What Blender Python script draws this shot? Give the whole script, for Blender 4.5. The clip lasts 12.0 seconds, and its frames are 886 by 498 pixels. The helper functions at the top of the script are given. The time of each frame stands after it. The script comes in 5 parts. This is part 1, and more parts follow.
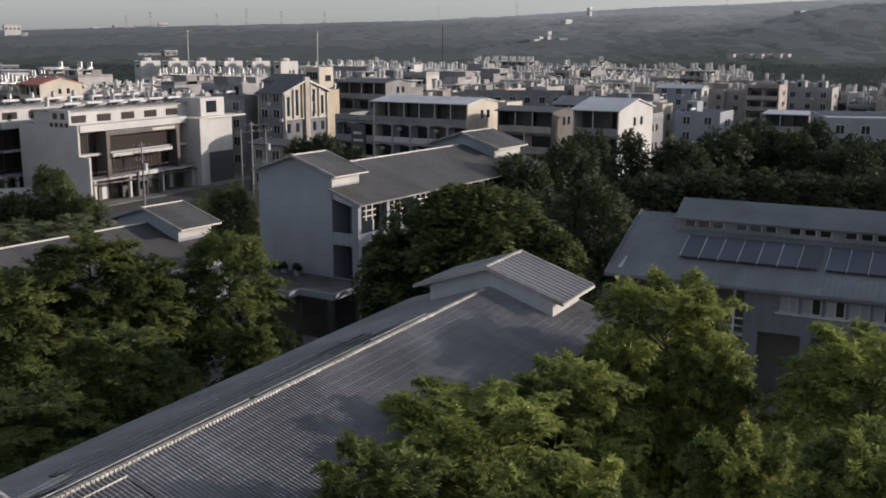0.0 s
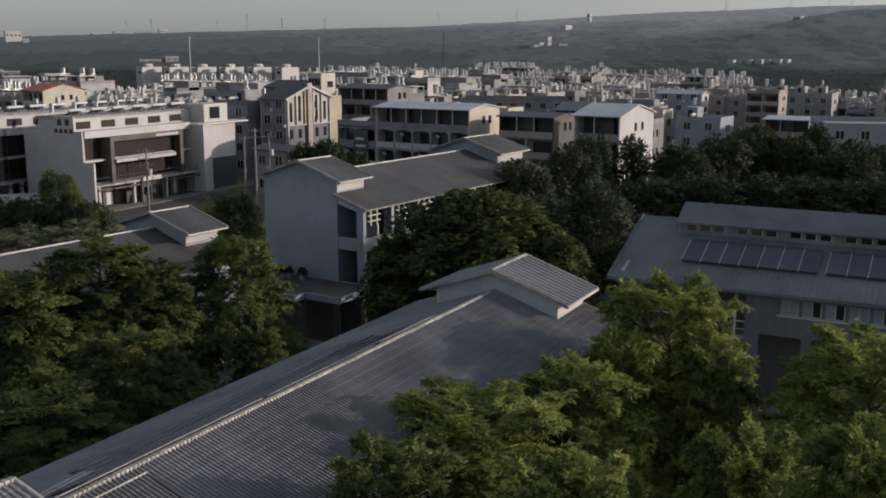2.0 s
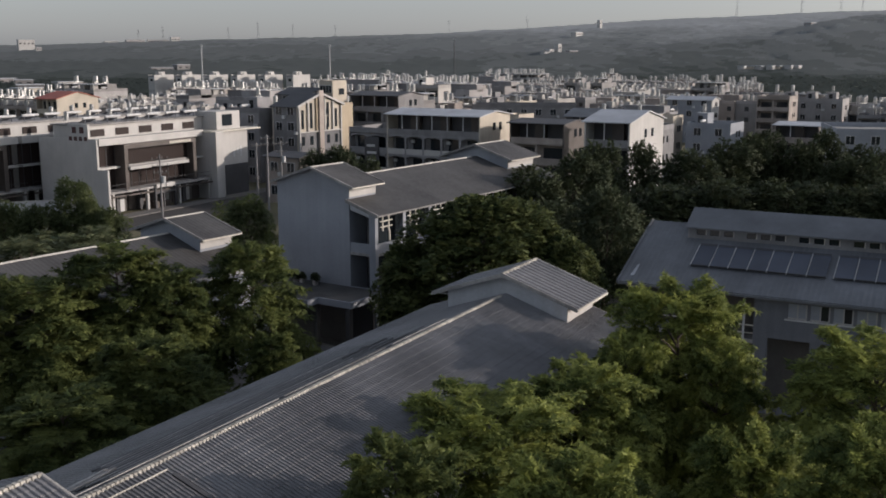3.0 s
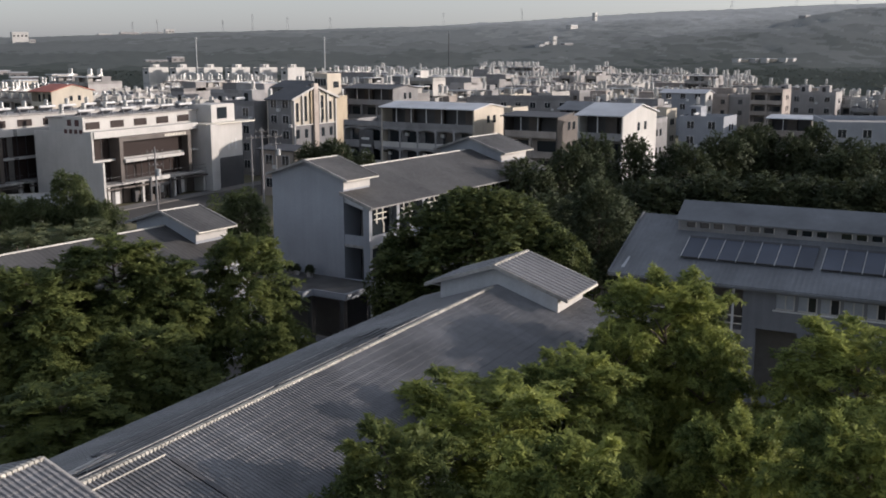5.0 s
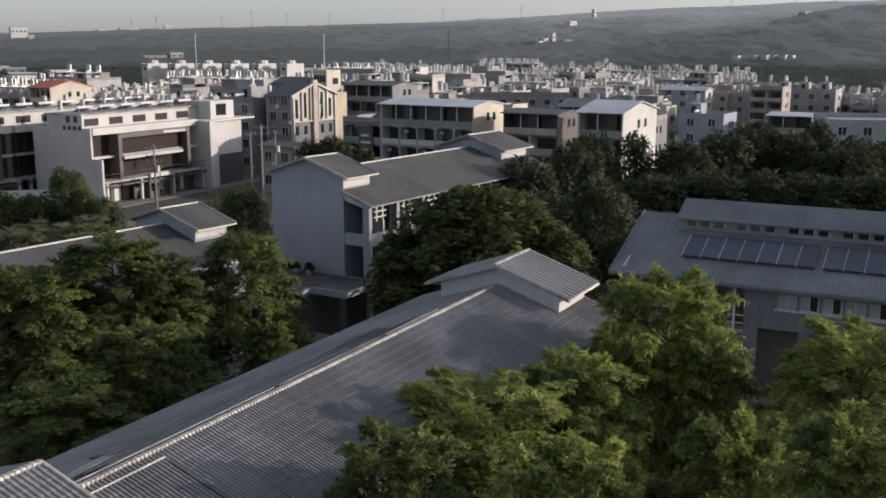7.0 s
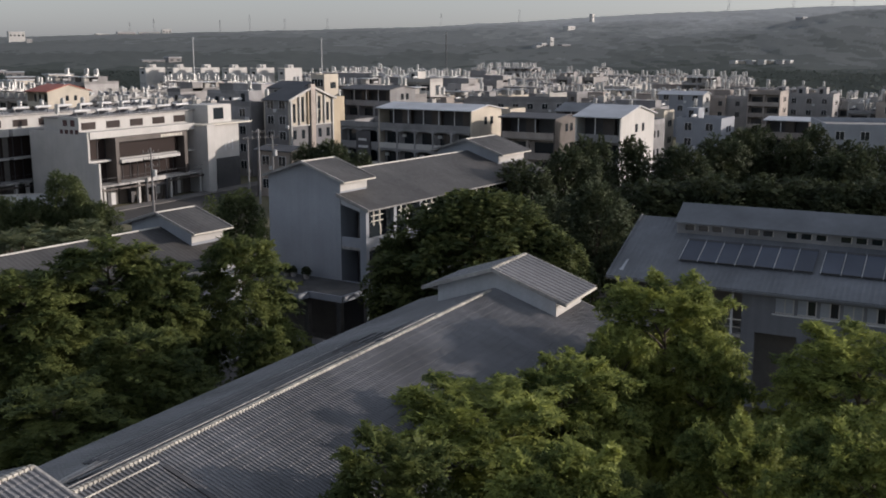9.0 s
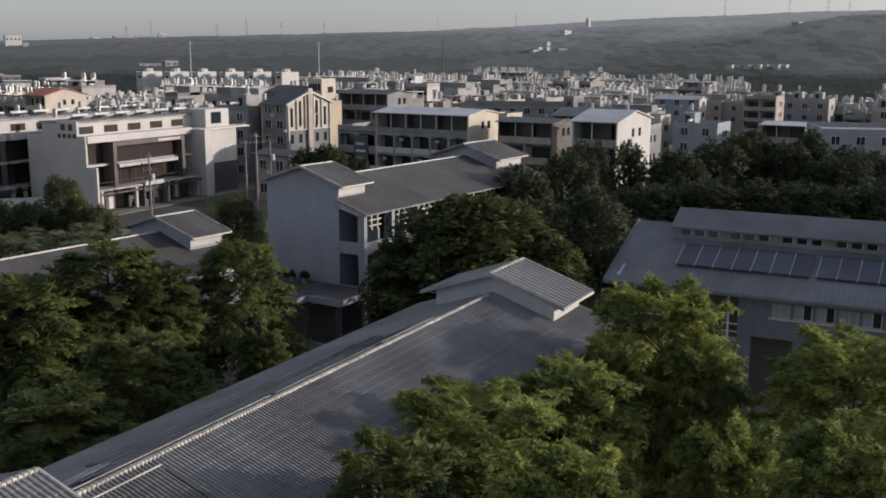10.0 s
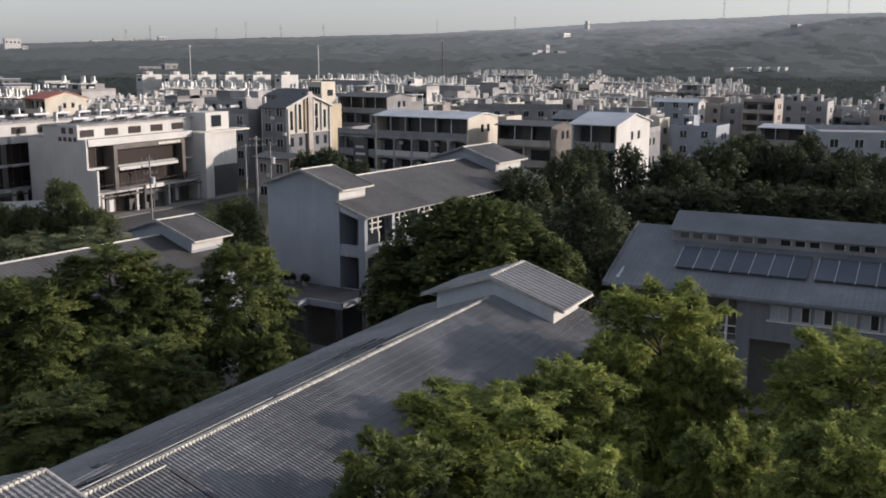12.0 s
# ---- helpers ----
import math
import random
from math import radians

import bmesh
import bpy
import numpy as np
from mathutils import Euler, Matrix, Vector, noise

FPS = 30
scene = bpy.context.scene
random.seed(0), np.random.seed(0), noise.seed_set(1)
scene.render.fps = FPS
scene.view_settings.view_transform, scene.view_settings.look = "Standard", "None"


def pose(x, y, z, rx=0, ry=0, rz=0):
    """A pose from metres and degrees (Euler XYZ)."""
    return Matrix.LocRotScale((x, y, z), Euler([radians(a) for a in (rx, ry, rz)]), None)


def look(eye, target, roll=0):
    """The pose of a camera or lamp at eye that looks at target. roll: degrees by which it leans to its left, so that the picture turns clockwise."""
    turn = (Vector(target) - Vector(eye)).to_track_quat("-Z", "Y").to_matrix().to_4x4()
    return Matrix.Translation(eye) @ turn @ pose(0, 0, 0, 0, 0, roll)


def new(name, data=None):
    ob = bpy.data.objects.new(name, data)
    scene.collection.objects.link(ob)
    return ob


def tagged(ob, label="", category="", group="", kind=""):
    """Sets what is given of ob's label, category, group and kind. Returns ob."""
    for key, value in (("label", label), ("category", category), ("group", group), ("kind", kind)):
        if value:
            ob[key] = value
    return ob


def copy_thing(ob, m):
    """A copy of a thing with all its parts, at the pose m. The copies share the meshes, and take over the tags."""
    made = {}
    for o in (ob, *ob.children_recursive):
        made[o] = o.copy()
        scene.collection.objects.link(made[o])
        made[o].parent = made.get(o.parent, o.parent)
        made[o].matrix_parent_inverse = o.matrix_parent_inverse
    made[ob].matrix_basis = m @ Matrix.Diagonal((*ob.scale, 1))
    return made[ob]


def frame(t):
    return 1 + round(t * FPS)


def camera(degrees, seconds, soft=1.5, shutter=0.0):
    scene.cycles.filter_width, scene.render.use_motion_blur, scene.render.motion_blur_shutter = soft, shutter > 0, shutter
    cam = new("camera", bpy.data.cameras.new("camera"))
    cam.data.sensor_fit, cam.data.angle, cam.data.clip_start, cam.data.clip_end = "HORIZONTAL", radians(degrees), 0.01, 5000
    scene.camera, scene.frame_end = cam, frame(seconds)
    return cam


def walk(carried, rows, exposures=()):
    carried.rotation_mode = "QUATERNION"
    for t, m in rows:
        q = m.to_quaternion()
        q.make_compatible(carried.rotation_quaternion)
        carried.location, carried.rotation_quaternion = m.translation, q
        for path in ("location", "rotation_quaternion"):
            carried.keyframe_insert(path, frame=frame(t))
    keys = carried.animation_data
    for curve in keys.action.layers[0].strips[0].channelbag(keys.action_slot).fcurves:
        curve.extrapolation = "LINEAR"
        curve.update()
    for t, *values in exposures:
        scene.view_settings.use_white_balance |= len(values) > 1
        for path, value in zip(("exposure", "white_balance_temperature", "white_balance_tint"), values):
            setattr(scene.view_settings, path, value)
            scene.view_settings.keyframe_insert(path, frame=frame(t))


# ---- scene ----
cam = camera(47.5, 12.0, soft=1.8)
PATH = [
    (0.0, 0.294, 2.217, 22.736, 78.499, -0.127, -0.252),
    (0.5, 0.212, 2.227, 22.748, 78.681, -0.147, -0.240),
    (1.0, 0.125, 2.123, 22.750, 78.607, -0.131, -0.263),
    (1.5, 0.046, 1.806, 22.786, 78.714, -0.133, -0.303),
    (2.0, -0.012, 1.404, 22.798, 78.819, -0.074, -0.251),
    (2.5, -0.050, 1.022, 22.801, 78.795, -0.042, -0.173),
    (3.0, -0.053, 0.607, 22.853, 79.195, 0.118, 0.328),
    (5.0, 0.082, -0.200, 22.950, 78.790, 0.067, 0.050),
    (5.5, 0.049, -0.167, 22.977, 78.763, 0.024, 0.009),
    (6.0, 0.024, -0.111, 22.967, 78.678, 0.040, 0.025),
    (6.5, 0.000, 0.000, 23.000, 78.580, 0.000, 0.000),
    (7.0, -0.011, 0.095, 23.027, 78.584, -0.018, 0.006),
    (9.0, 0.046, 0.264, 22.978, 78.832, -0.083, -0.105),
    (9.5, -0.005, 0.046, 23.027, 78.971, -0.100, -0.177),
    (10.0, -0.059, -0.062, 23.064, 79.063, -0.155, -0.294),
    (10.5, -0.113, -0.248, 23.100, 79.232, -0.209, -0.336),
    (11.0, -0.146, -0.318, 23.087, 79.311, -0.197, -0.331),
    (11.5, -0.136, -0.398, 23.185, 79.250, -0.119, -0.293),
    (12.0, -0.113, -0.432, 23.160, 79.209, -0.117, -0.337),
]
walk(cam, [(t, pose(x, y, z, rx, ry, rz)) for t, x, y, z, rx, ry, rz in PATH],
     exposures=[(t, stops, 6100, 13) for t, stops in ((0.0, 0.82), (1.0, 0.75), (2.0, 0.47), (3.0, 0.61), (5.0, 1.01), (7.0, 1.00), (9.0, 0.76),
                                               (9.5, 0.71), (10.0, 0.76), (10.5, 0.94), (11.0, 1.03), (12.0, 1.07))])

# ---- light: a low evening sun from the right, just beyond the view ----
SUN_EL, SUN_AZ = 13.5, 6.0     # degrees up, and from +x towards +y
world = bpy.data.worlds.new("evening_sky")
scene.world = world
world.use_nodes = True
wn, wl = world.node_tree.nodes, world.node_tree.links
sky = wn.new("ShaderNodeTexSky")
sky.sky_type = 'NISHITA'
sky.sun_disc = False
sky.sun_elevation = radians(SUN_EL)
sky.sun_rotation = radians(90 - SUN_AZ)
sky.altitude = 100.0
sky.air_density = 1.0
sky.dust_density = 1.5
sky.ozone_density = 1.0
background = wn["Background"]
background.inputs["Strength"].default_value = 0.115
pale = wn.new("ShaderNodeHueSaturation")      # evening haze takes most colour out of the sky
pale.inputs["Saturation"].default_value = 0.45
wl.new(sky.outputs[0], pale.inputs["Color"])
veil = wn.new("ShaderNodeMix")                # an even pale veil of high haze over the whole sky
veil.data_type = 'RGBA'
veil.inputs["Factor"].default_value = 0.45
veil.inputs["B"].default_value = (1.27, 1.36, 1.54, 1)
wl.new(pale.outputs[0], veil.inputs["A"])
wl.new(veil.outputs["Result"], background.inputs["Color"])
sun = new("sun", bpy.data.lights.new("sun", 'SUN'))
sun.data.energy = 2.4
sun.data.angle = radians(0.6)
sun.data.color = (1.0, 0.86, 0.72)
toward = Vector((math.cos(radians(SUN_EL)) * math.cos(radians(SUN_AZ)),
                 math.cos(radians(SUN_EL)) * math.sin(radians(SUN_AZ)), math.sin(radians(SUN_EL))))
sun.matrix_world = look(toward * 900, (0, 0, 0))


# ---- materials ----
def surface(name, colour, rough=0.7, metal=0.0, fine=6.0, coarse=0.35, vary=0.18, stain=0.25, bump=0.15,
            per_object=0.0, streak=0.0, spec=0.4):
    """A worn surface: fine grain, broad blotches, optional rain streaks, relief."""
    m = bpy.data.materials.new(name)
    m.use_nodes = True
    n, l = m.node_tree.nodes, m.node_tree.links
    b = n["Principled BSDF"]
    b.inputs["Metallic"].default_value = metal
    b.inputs["Specular IOR Level"].default_value = spec
    co = n.new("ShaderNodeNewGeometry")

    def grain(scale, detail=4.0, stretch=None):
        t = n.new("ShaderNodeTexNoise")
        t.inputs["Scale"].default_value = scale
        t.inputs["Detail"].default_value = detail
        if stretch:
            mp = n.new("ShaderNodeMapping")
            mp.inputs["Scale"].default_value = stretch
            l.new(co.outputs["Position"], mp.inputs["Vector"])
            l.new(mp.outputs[0], t.inputs["Vector"])
        else:
            l.new(co.outputs["Position"], t.inputs["Vector"])
        return t.outputs["Fac"]

    def scaled(src, lo, hi):
        r = n.new("ShaderNodeMapRange")
        r.inputs["From Min"].default_value, r.inputs["From Max"].default_value = 0.3, 0.7
        r.inputs["To Min"].default_value, r.inputs["To Max"].default_value = lo, hi
        l.new(src, r.inputs["Value"])
        return r.outputs[0]

    def times(a, c):
        x = n.new("ShaderNodeMath")
        x.operation = 'MULTIPLY'
        l.new(a, x.inputs[0])
        l.new(c, x.inputs[1])
        return x.outputs[0]

    g1 = grain(fine)
    f = times(scaled(g1, 1 - vary, 1 + vary), scaled(grain(coarse, 6.0), 1 - stain, 1 + stain * 0.5))
    if streak:
        f = times(f, scaled(grain(1.0, 5.0, (2.2, 2.2, 0.12)), 1 - streak, 1 + 0.3 * streak))
    if per_object:
        oi = n.new("ShaderNodeObjectInfo")
        r = n.new("ShaderNodeMapRange")
        r.inputs["To Min"].default_value, r.inputs["To Max"].default_value = 1 - per_object, 1 + per_object * 0.6
        l.new(oi.outputs["Random"], r.inputs["Value"])
        f = times(f, r.outputs[0])
    mix = n.new("ShaderNodeMix")
    mix.data_type = 'RGBA'
    mix.blend_type = 'MULTIPLY'
    mix.inputs["Factor"].default_value = 1.0
    mix.inputs["A"].default_value = (*colour, 1)
    comb = n.new("ShaderNodeCombineColor")
    for k in range(3):
        l.new(f, comb.inputs[k])
    l.new(comb.outputs[0], mix.inputs["B"])
    l.new(mix.outputs["Result"], b.inputs["Base Color"])
    l.new(scaled(g1, max(rough - 0.1, 0.02), min(rough + 0.1, 1)), b.inputs["Roughness"])
    if bump:
        bp = n.new("ShaderNodeBump")
        bp.inputs["Strength"].default_value = bump
        bp.inputs["Distance"].default_value = 0.02
        l.new(grain(fine * 3), bp.inputs["Height"])
        l.new(bp.outputs[0], b.inputs["Normal"])
    return m


def foliage(name, dark, light, clump=0.6, through_light=0.35, each=0.7):
    """Leaves: a colour of their own for each leaf, patches of young growth, some light passing through."""
    m = bpy.data.materials.new(name)
    m.use_nodes = True
    n, l = m.node_tree.nodes, m.node_tree.links
    b = n["Principled BSDF"]
    b.inputs["Roughness"].default_value = 0.6
    b.inputs["Specular IOR Level"].default_value = 0.12
    geo = n.new("ShaderNodeNewGeometry")
    t = n.new("ShaderNodeTexNoise")
    t.inputs["Scale"].default_value = clump
    t.inputs["Detail"].default_value = 3.0
    l.new(geo.outputs["Position"], t.inputs["Vector"])
    add = n.new("ShaderNodeMath")
    add.operation = 'ADD'
    sub = n.new("ShaderNodeMapRange")
    sub.inputs["From Min"].default_value, sub.inputs["From Max"].default_value = 0.3, 0.7
    sub.inputs["To Min"].default_value, sub.inputs["To Max"].default_value = -0.35, 0.65
    l.new(t.outputs["Fac"], sub.inputs["Value"])
    half = n.new("ShaderNodeMath")
    half.operation = 'MULTIPLY'
    half.inputs[1].default_value = each
    l.new(geo.outputs["Random Per Island"], half.inputs[0])
    l.new(half.outputs[0], add.inputs[0])
    l.new(sub.outputs[0], add.inputs[1])
    ramp = n.new("ShaderNodeMix")
    ramp.data_type = 'RGBA'
    ramp.inputs["A"].default_value = (*dark, 1)
    ramp.inputs["B"].default_value = (*light, 1)
    l.new(add.outputs[0], ramp.inputs["Factor"])
    l.new(ramp.outputs["Result"], b.inputs["Base Color"])
    if through_light:
        tr = n.new("ShaderNodeBsdfTranslucent")
        l.new(ramp.outputs["Result"], tr.inputs["Color"])
        mx = n.new("ShaderNodeMixShader")
        mx.inputs[0].default_value = through_light
        l.new(b.outputs[0], mx.inputs[1])
        l.new(tr.outputs[0], mx.inputs[2])
        l.new(mx.outputs[0], n["Material Output"].inputs["Surface"])
    return m


def glass(name, colour=(0.02, 0.025, 0.03), rough=0.08):
    m = bpy.data.materials.new(name)
    m.use_nodes = True
    b = m.node_tree.nodes["Principled BSDF"]
    b.inputs["Base Color"].default_value = (*colour, 1)
    b.inputs["Roughness"].default_value = rough
    b.inputs["Specular IOR Level"].default_value = 0.5
    return m


ROOF = surface("grey_painted_steel_sheet", (0.195, 0.195, 0.203), 0.5, 0.0, 3.0, 0.25, 0.10, 0.35, 0.1, 0.10, 0.12, spec=0.5)
ROOF_HALL = surface("blue_grey_steel_sheet", (0.162, 0.171, 0.185), 0.55, 0.0, 3.0, 0.3, 0.08, 0.3, 0.1, 0.05, 0.1)
RIDGE = surface("pale_ridge_tile", (0.458, 0.432, 0.378), 0.7, 0, 9.0, 0.8, 0.2, 0.3, 0.2, 0.25)
TRIM = surface("cream_trim_paint", (0.598, 0.566, 0.494), 0.6, 0, 8, 0.5, 0.1, 0.2, 0.1)
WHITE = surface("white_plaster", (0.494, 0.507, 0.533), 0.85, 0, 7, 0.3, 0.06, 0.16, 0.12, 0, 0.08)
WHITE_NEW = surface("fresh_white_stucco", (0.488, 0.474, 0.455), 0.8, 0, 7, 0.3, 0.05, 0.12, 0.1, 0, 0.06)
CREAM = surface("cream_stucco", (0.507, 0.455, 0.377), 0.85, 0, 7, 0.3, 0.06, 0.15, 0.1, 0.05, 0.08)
TAN = surface("tan_stucco", (0.403, 0.338, 0.247), 0.85, 0, 7, 0.3, 0.08, 0.15, 0.1, 0.1, 0.08)
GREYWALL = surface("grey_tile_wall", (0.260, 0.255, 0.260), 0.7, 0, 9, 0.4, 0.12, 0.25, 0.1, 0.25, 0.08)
BROWNWALL = surface("brown_tile_wall", (0.351, 0.305, 0.273), 0.7, 0, 9, 0.4, 0.12, 0.25, 0.1, 0.25, 0.08)
HOUSEWALL = surface("weathered_house_stucco", (0.299, 0.286, 0.280), 0.85, 0, 5, 0.25, 0.08, 0.2, 0.1, 0.4, 0.08)
CONCRETE = surface("stained_concrete", (0.390, 0.377, 0.364), 0.9, 0, 6, 0.4, 0.12, 0.35, 0.2, 0.2, 0.3)
DARKSTONE = surface("dark_stone_cladding", (0.07, 0.07, 0.075), 0.5, 0, 8, 0.5, 0.15, 0.25, 0.1)
BROWNPANEL = surface("brown_panel", (0.095, 0.08, 0.072), 0.45, 0, 8, 0.5, 0.15, 0.25, 0.05)
MAROON = surface("maroon_lettering", (0.085, 0.04, 0.04), 0.6, 0, 8, 0.5, 0.15, 0.25, 0.05)
# dim tone, the shade inside corridors, recesses and shops put into the colour
INSIDE = surface("dim_interior_shade", (0.16, 0.15, 0.14), 0.9, 0, 5, 0.4, 0.1, 0.2, 0)
STEEL = surface("stainless_steel", (0.48, 0.48, 0.475), 0.33, 1.0, 10, 0.8, 0.05, 0.1, 0.02)
PAINTED = surface("pale_grey_paint", (0.572, 0.572, 0.572), 0.5, 0, 9, 0.6, 0.08, 0.15, 0.05)
REDROOF = surface("rust_red_steel_sheet", (0.390, 0.117, 0.078), 0.6, 0, 5, 0.3, 0.1, 0.25, 0.1)
PALEWALL = surface("pale_house_stucco", (0.455, 0.436, 0.410), 0.85, 0, 5, 0.25, 0.08, 0.2, 0.1, 0.25, 0.08)
LIGHTROOF = surface("pale_steel_sheet", (0.468, 0.481, 0.507), 0.45, 0, 4, 0.3, 0.06, 0.2, 0.05, 0.1)
PANELBLUE = surface("dark_blue_collector", (0.067, 0.078, 0.106), 0.45, 0, 6, 0.6, 0.1, 0.2, 0, 0.2, spec=0.5)
GLASS = glass("dark_window_glass")
BRONZE_GLASS = glass("bronze_tinted_glass", (0.036, 0.027, 0.025), 0.22)
# shadow tone for the lower part of the finned gable
GABLE_SHADE = surface("gable_shade_grey", (0.155, 0.155, 0.165), 0.7, 0, 9, 0.4, 0.12, 0.25, 0.1, 0, 0.08)
HALLWALL = surface("grey_hall_plaster", (0.176, 0.184, 0.205), 0.85, 0, 7, 0.3, 0.06, 0.2, 0.12, 0, 0.12)
FROSTED = surface("frosted_pane", (0.325, 0.351, 0.390), 0.5, 0, 8, 0.6, 0.06, 0.15, 0)
BARK = surface("grey_brown_bark", (0.10, 0.08, 0.065), 0.95, 0, 12, 1.5, 0.3, 0.3, 0.6)
SOIL = surface("dry_grass_and_earth", (0.143, 0.132, 0.077), 0.95, 0, 1.5, 0.05, 0.3, 0.4, 0.3)
ASPHALT = surface("worn_asphalt", (0.072, 0.068, 0.066), 0.9, 0, 8, 0.15, 0.2, 0.3, 0.15)
PAVING = surface("campus_paving", (0.187, 0.176, 0.165), 0.9, 0, 5, 0.2, 0.2, 0.3, 0.15)
LEAF_NEAR = foliage("fresh_pinnate_leaves", (0.076, 0.106, 0.033), (0.360, 0.392, 0.108), 0.5, 0.34)
LEAF_LEFT = foliage("deep_green_leaves", (0.051, 0.075, 0.029), (0.188, 0.214, 0.070), 0.5, 0.40)
LEAF_ROUND = foliage("glossy_broad_leaves", (0.029, 0.047, 0.019), (0.150, 0.171, 0.062), 1.0, 0.3)
LEAF_BELT = foliage("dark_belt_leaves", (0.048, 0.062, 0.034), (0.073, 0.085, 0.042), 0.4, 0.25, 0.3)
ROOF_OLD = surface("dull_brown_grey_steel_sheet", (0.080, 0.077, 0.076), 0.6, 0.0, 3.0, 0.25, 0.10, 0.35, 0.1, 0.10, 0.15)
# greyer copy of the white plaster: the tall wing's shade put into the colour
WHITE_GREY = surface("grey_white_plaster", (0.297, 0.313, 0.345), 0.85, 0, 7, 0.3, 0.05, 0.14, 0.12, 0, 0.06)
RIDGE_CAP = surface("cream_ridge_flashing", (0.546, 0.520, 0.468), 0.6, 0, 8, 0.5, 0.1, 0.2, 0.1)
PORCH = surface("dark_concrete", (0.085, 0.083, 0.082), 0.9, 0, 5, 0.5, 0.15, 0.35, 0.2)
# dark slate of roofs; on walls and panels it stands for shade
SLATE_AND_SHADE = surface("dark_slate_and_room_shade", (0.075, 0.075, 0.08), 0.6, 0, 6, 0.4, 0.12, 0.25, 0.1)
PALM = foliage("palm_fronds", (0.091, 0.117, 0.065), (0.208, 0.221, 0.117), 0.6, 0.3)
LEAF_GROVE = foliage("olive_street_leaves", (0.062, 0.083, 0.039), (0.169, 0.195, 0.086), 0.6, 0.4)


# ---- mesh tools ----
def mesh_object(name, mesh, material, parent=None, label=""):
    ob = new(name, mesh)
    if material and not mesh.materials:
        mesh.materials.append(material)
    if parent:
        ob.parent = parent
    if label:
        ob["label"] = label
    return ob


def part(name, bm, material, parent, label=""):
    """One bmesh as one mesh object under a thing or a part."""
    mesh = bpy.data.meshes.new(name)
    bm.normal_update()
    bm.to_mesh(mesh)
    bm.free()
    return mesh_object(name, mesh, material, parent, label)


def thing(name, m, label, category, group="", kind=""):
    ob = new(name)
    ob.matrix_world = m
    return tagged(ob, label, category, group, kind)


def box(bm, x0, x1, y0, y1, z0, z1, bevel=0.0):
    v = [bm.verts.new(p) for p in ((x0, y0, z0), (x1, y0, z0), (x1, y1, z0), (x0, y1, z0),
                                   (x0, y0, z1), (x1, y0, z1), (x1, y1, z1), (x0, y1, z1))]
    f = [bm.faces.new([v[k] for k in q]) for q in ((3, 2, 1, 0), (4, 5, 6, 7), (0, 1, 5, 4), (1, 2, 6, 5), (2, 3, 7, 6), (3, 0, 4, 7))]
    if bevel:
        e = list({e for q in f for e in q.edges})
        bmesh.ops.bevel(bm, geom=e, offset=bevel, segments=1, affect='EDGES')
    return bm


def boxes(*items):
    bm = bmesh.new()
    for b in items:
        box(bm, *b)
    return bm


def prism(bm, outline, axis, a, b):
    """A closed outline (pairs) swept along an axis from a to b. axis x: pairs are y,z; axis y: pairs are x,z; z: x,y."""
    def at(p, k):
        return {"x": (k, p[0], p[1]), "y": (p[0], k, p[1]), "z": (p[0], p[1], k)}[axis]
    lo = [bm.verts.new(at(p, a)) for p in outline]
    hi = [bm.verts.new(at(p, b)) for p in outline]
    n = len(outline)
    bm.faces.new(lo[::-1])
    bm.faces.new(hi)
    for k in range(n):
        bm.faces.new((lo[k], lo[(k + 1) % n], hi[(k + 1) % n], hi[k]))
    bmesh.ops.recalc_face_normals(bm, faces=bm.faces[:])
    return bm


def tube(bm, points, radii, sides=8):
    """A tapered tube through points."""
    rings = []
    for k, p in enumerate(points):
        p = Vector(p)
        d = (Vector(points[min(k + 1, len(points) - 1)]) - Vector(points[max(k - 1, 0)])).normalized()
        s = d.orthogonal().normalized()
        c = d.cross(s)
        rings.append([bm.verts.new(p + radii[k] * (math.cos(6.2832 * j / sides) * s + math.sin(6.2832 * j / sides) * c)) for j in range(sides)])
    for a, b in zip(rings, rings[1:]):
        for j in range(sides):
            bm.faces.new((a[j], a[(j + 1) % sides], b[(j + 1) % sides], b[j]))
    bm.faces.new(rings[0][::-1])
    bm.faces.new(rings[-1])
    return bm


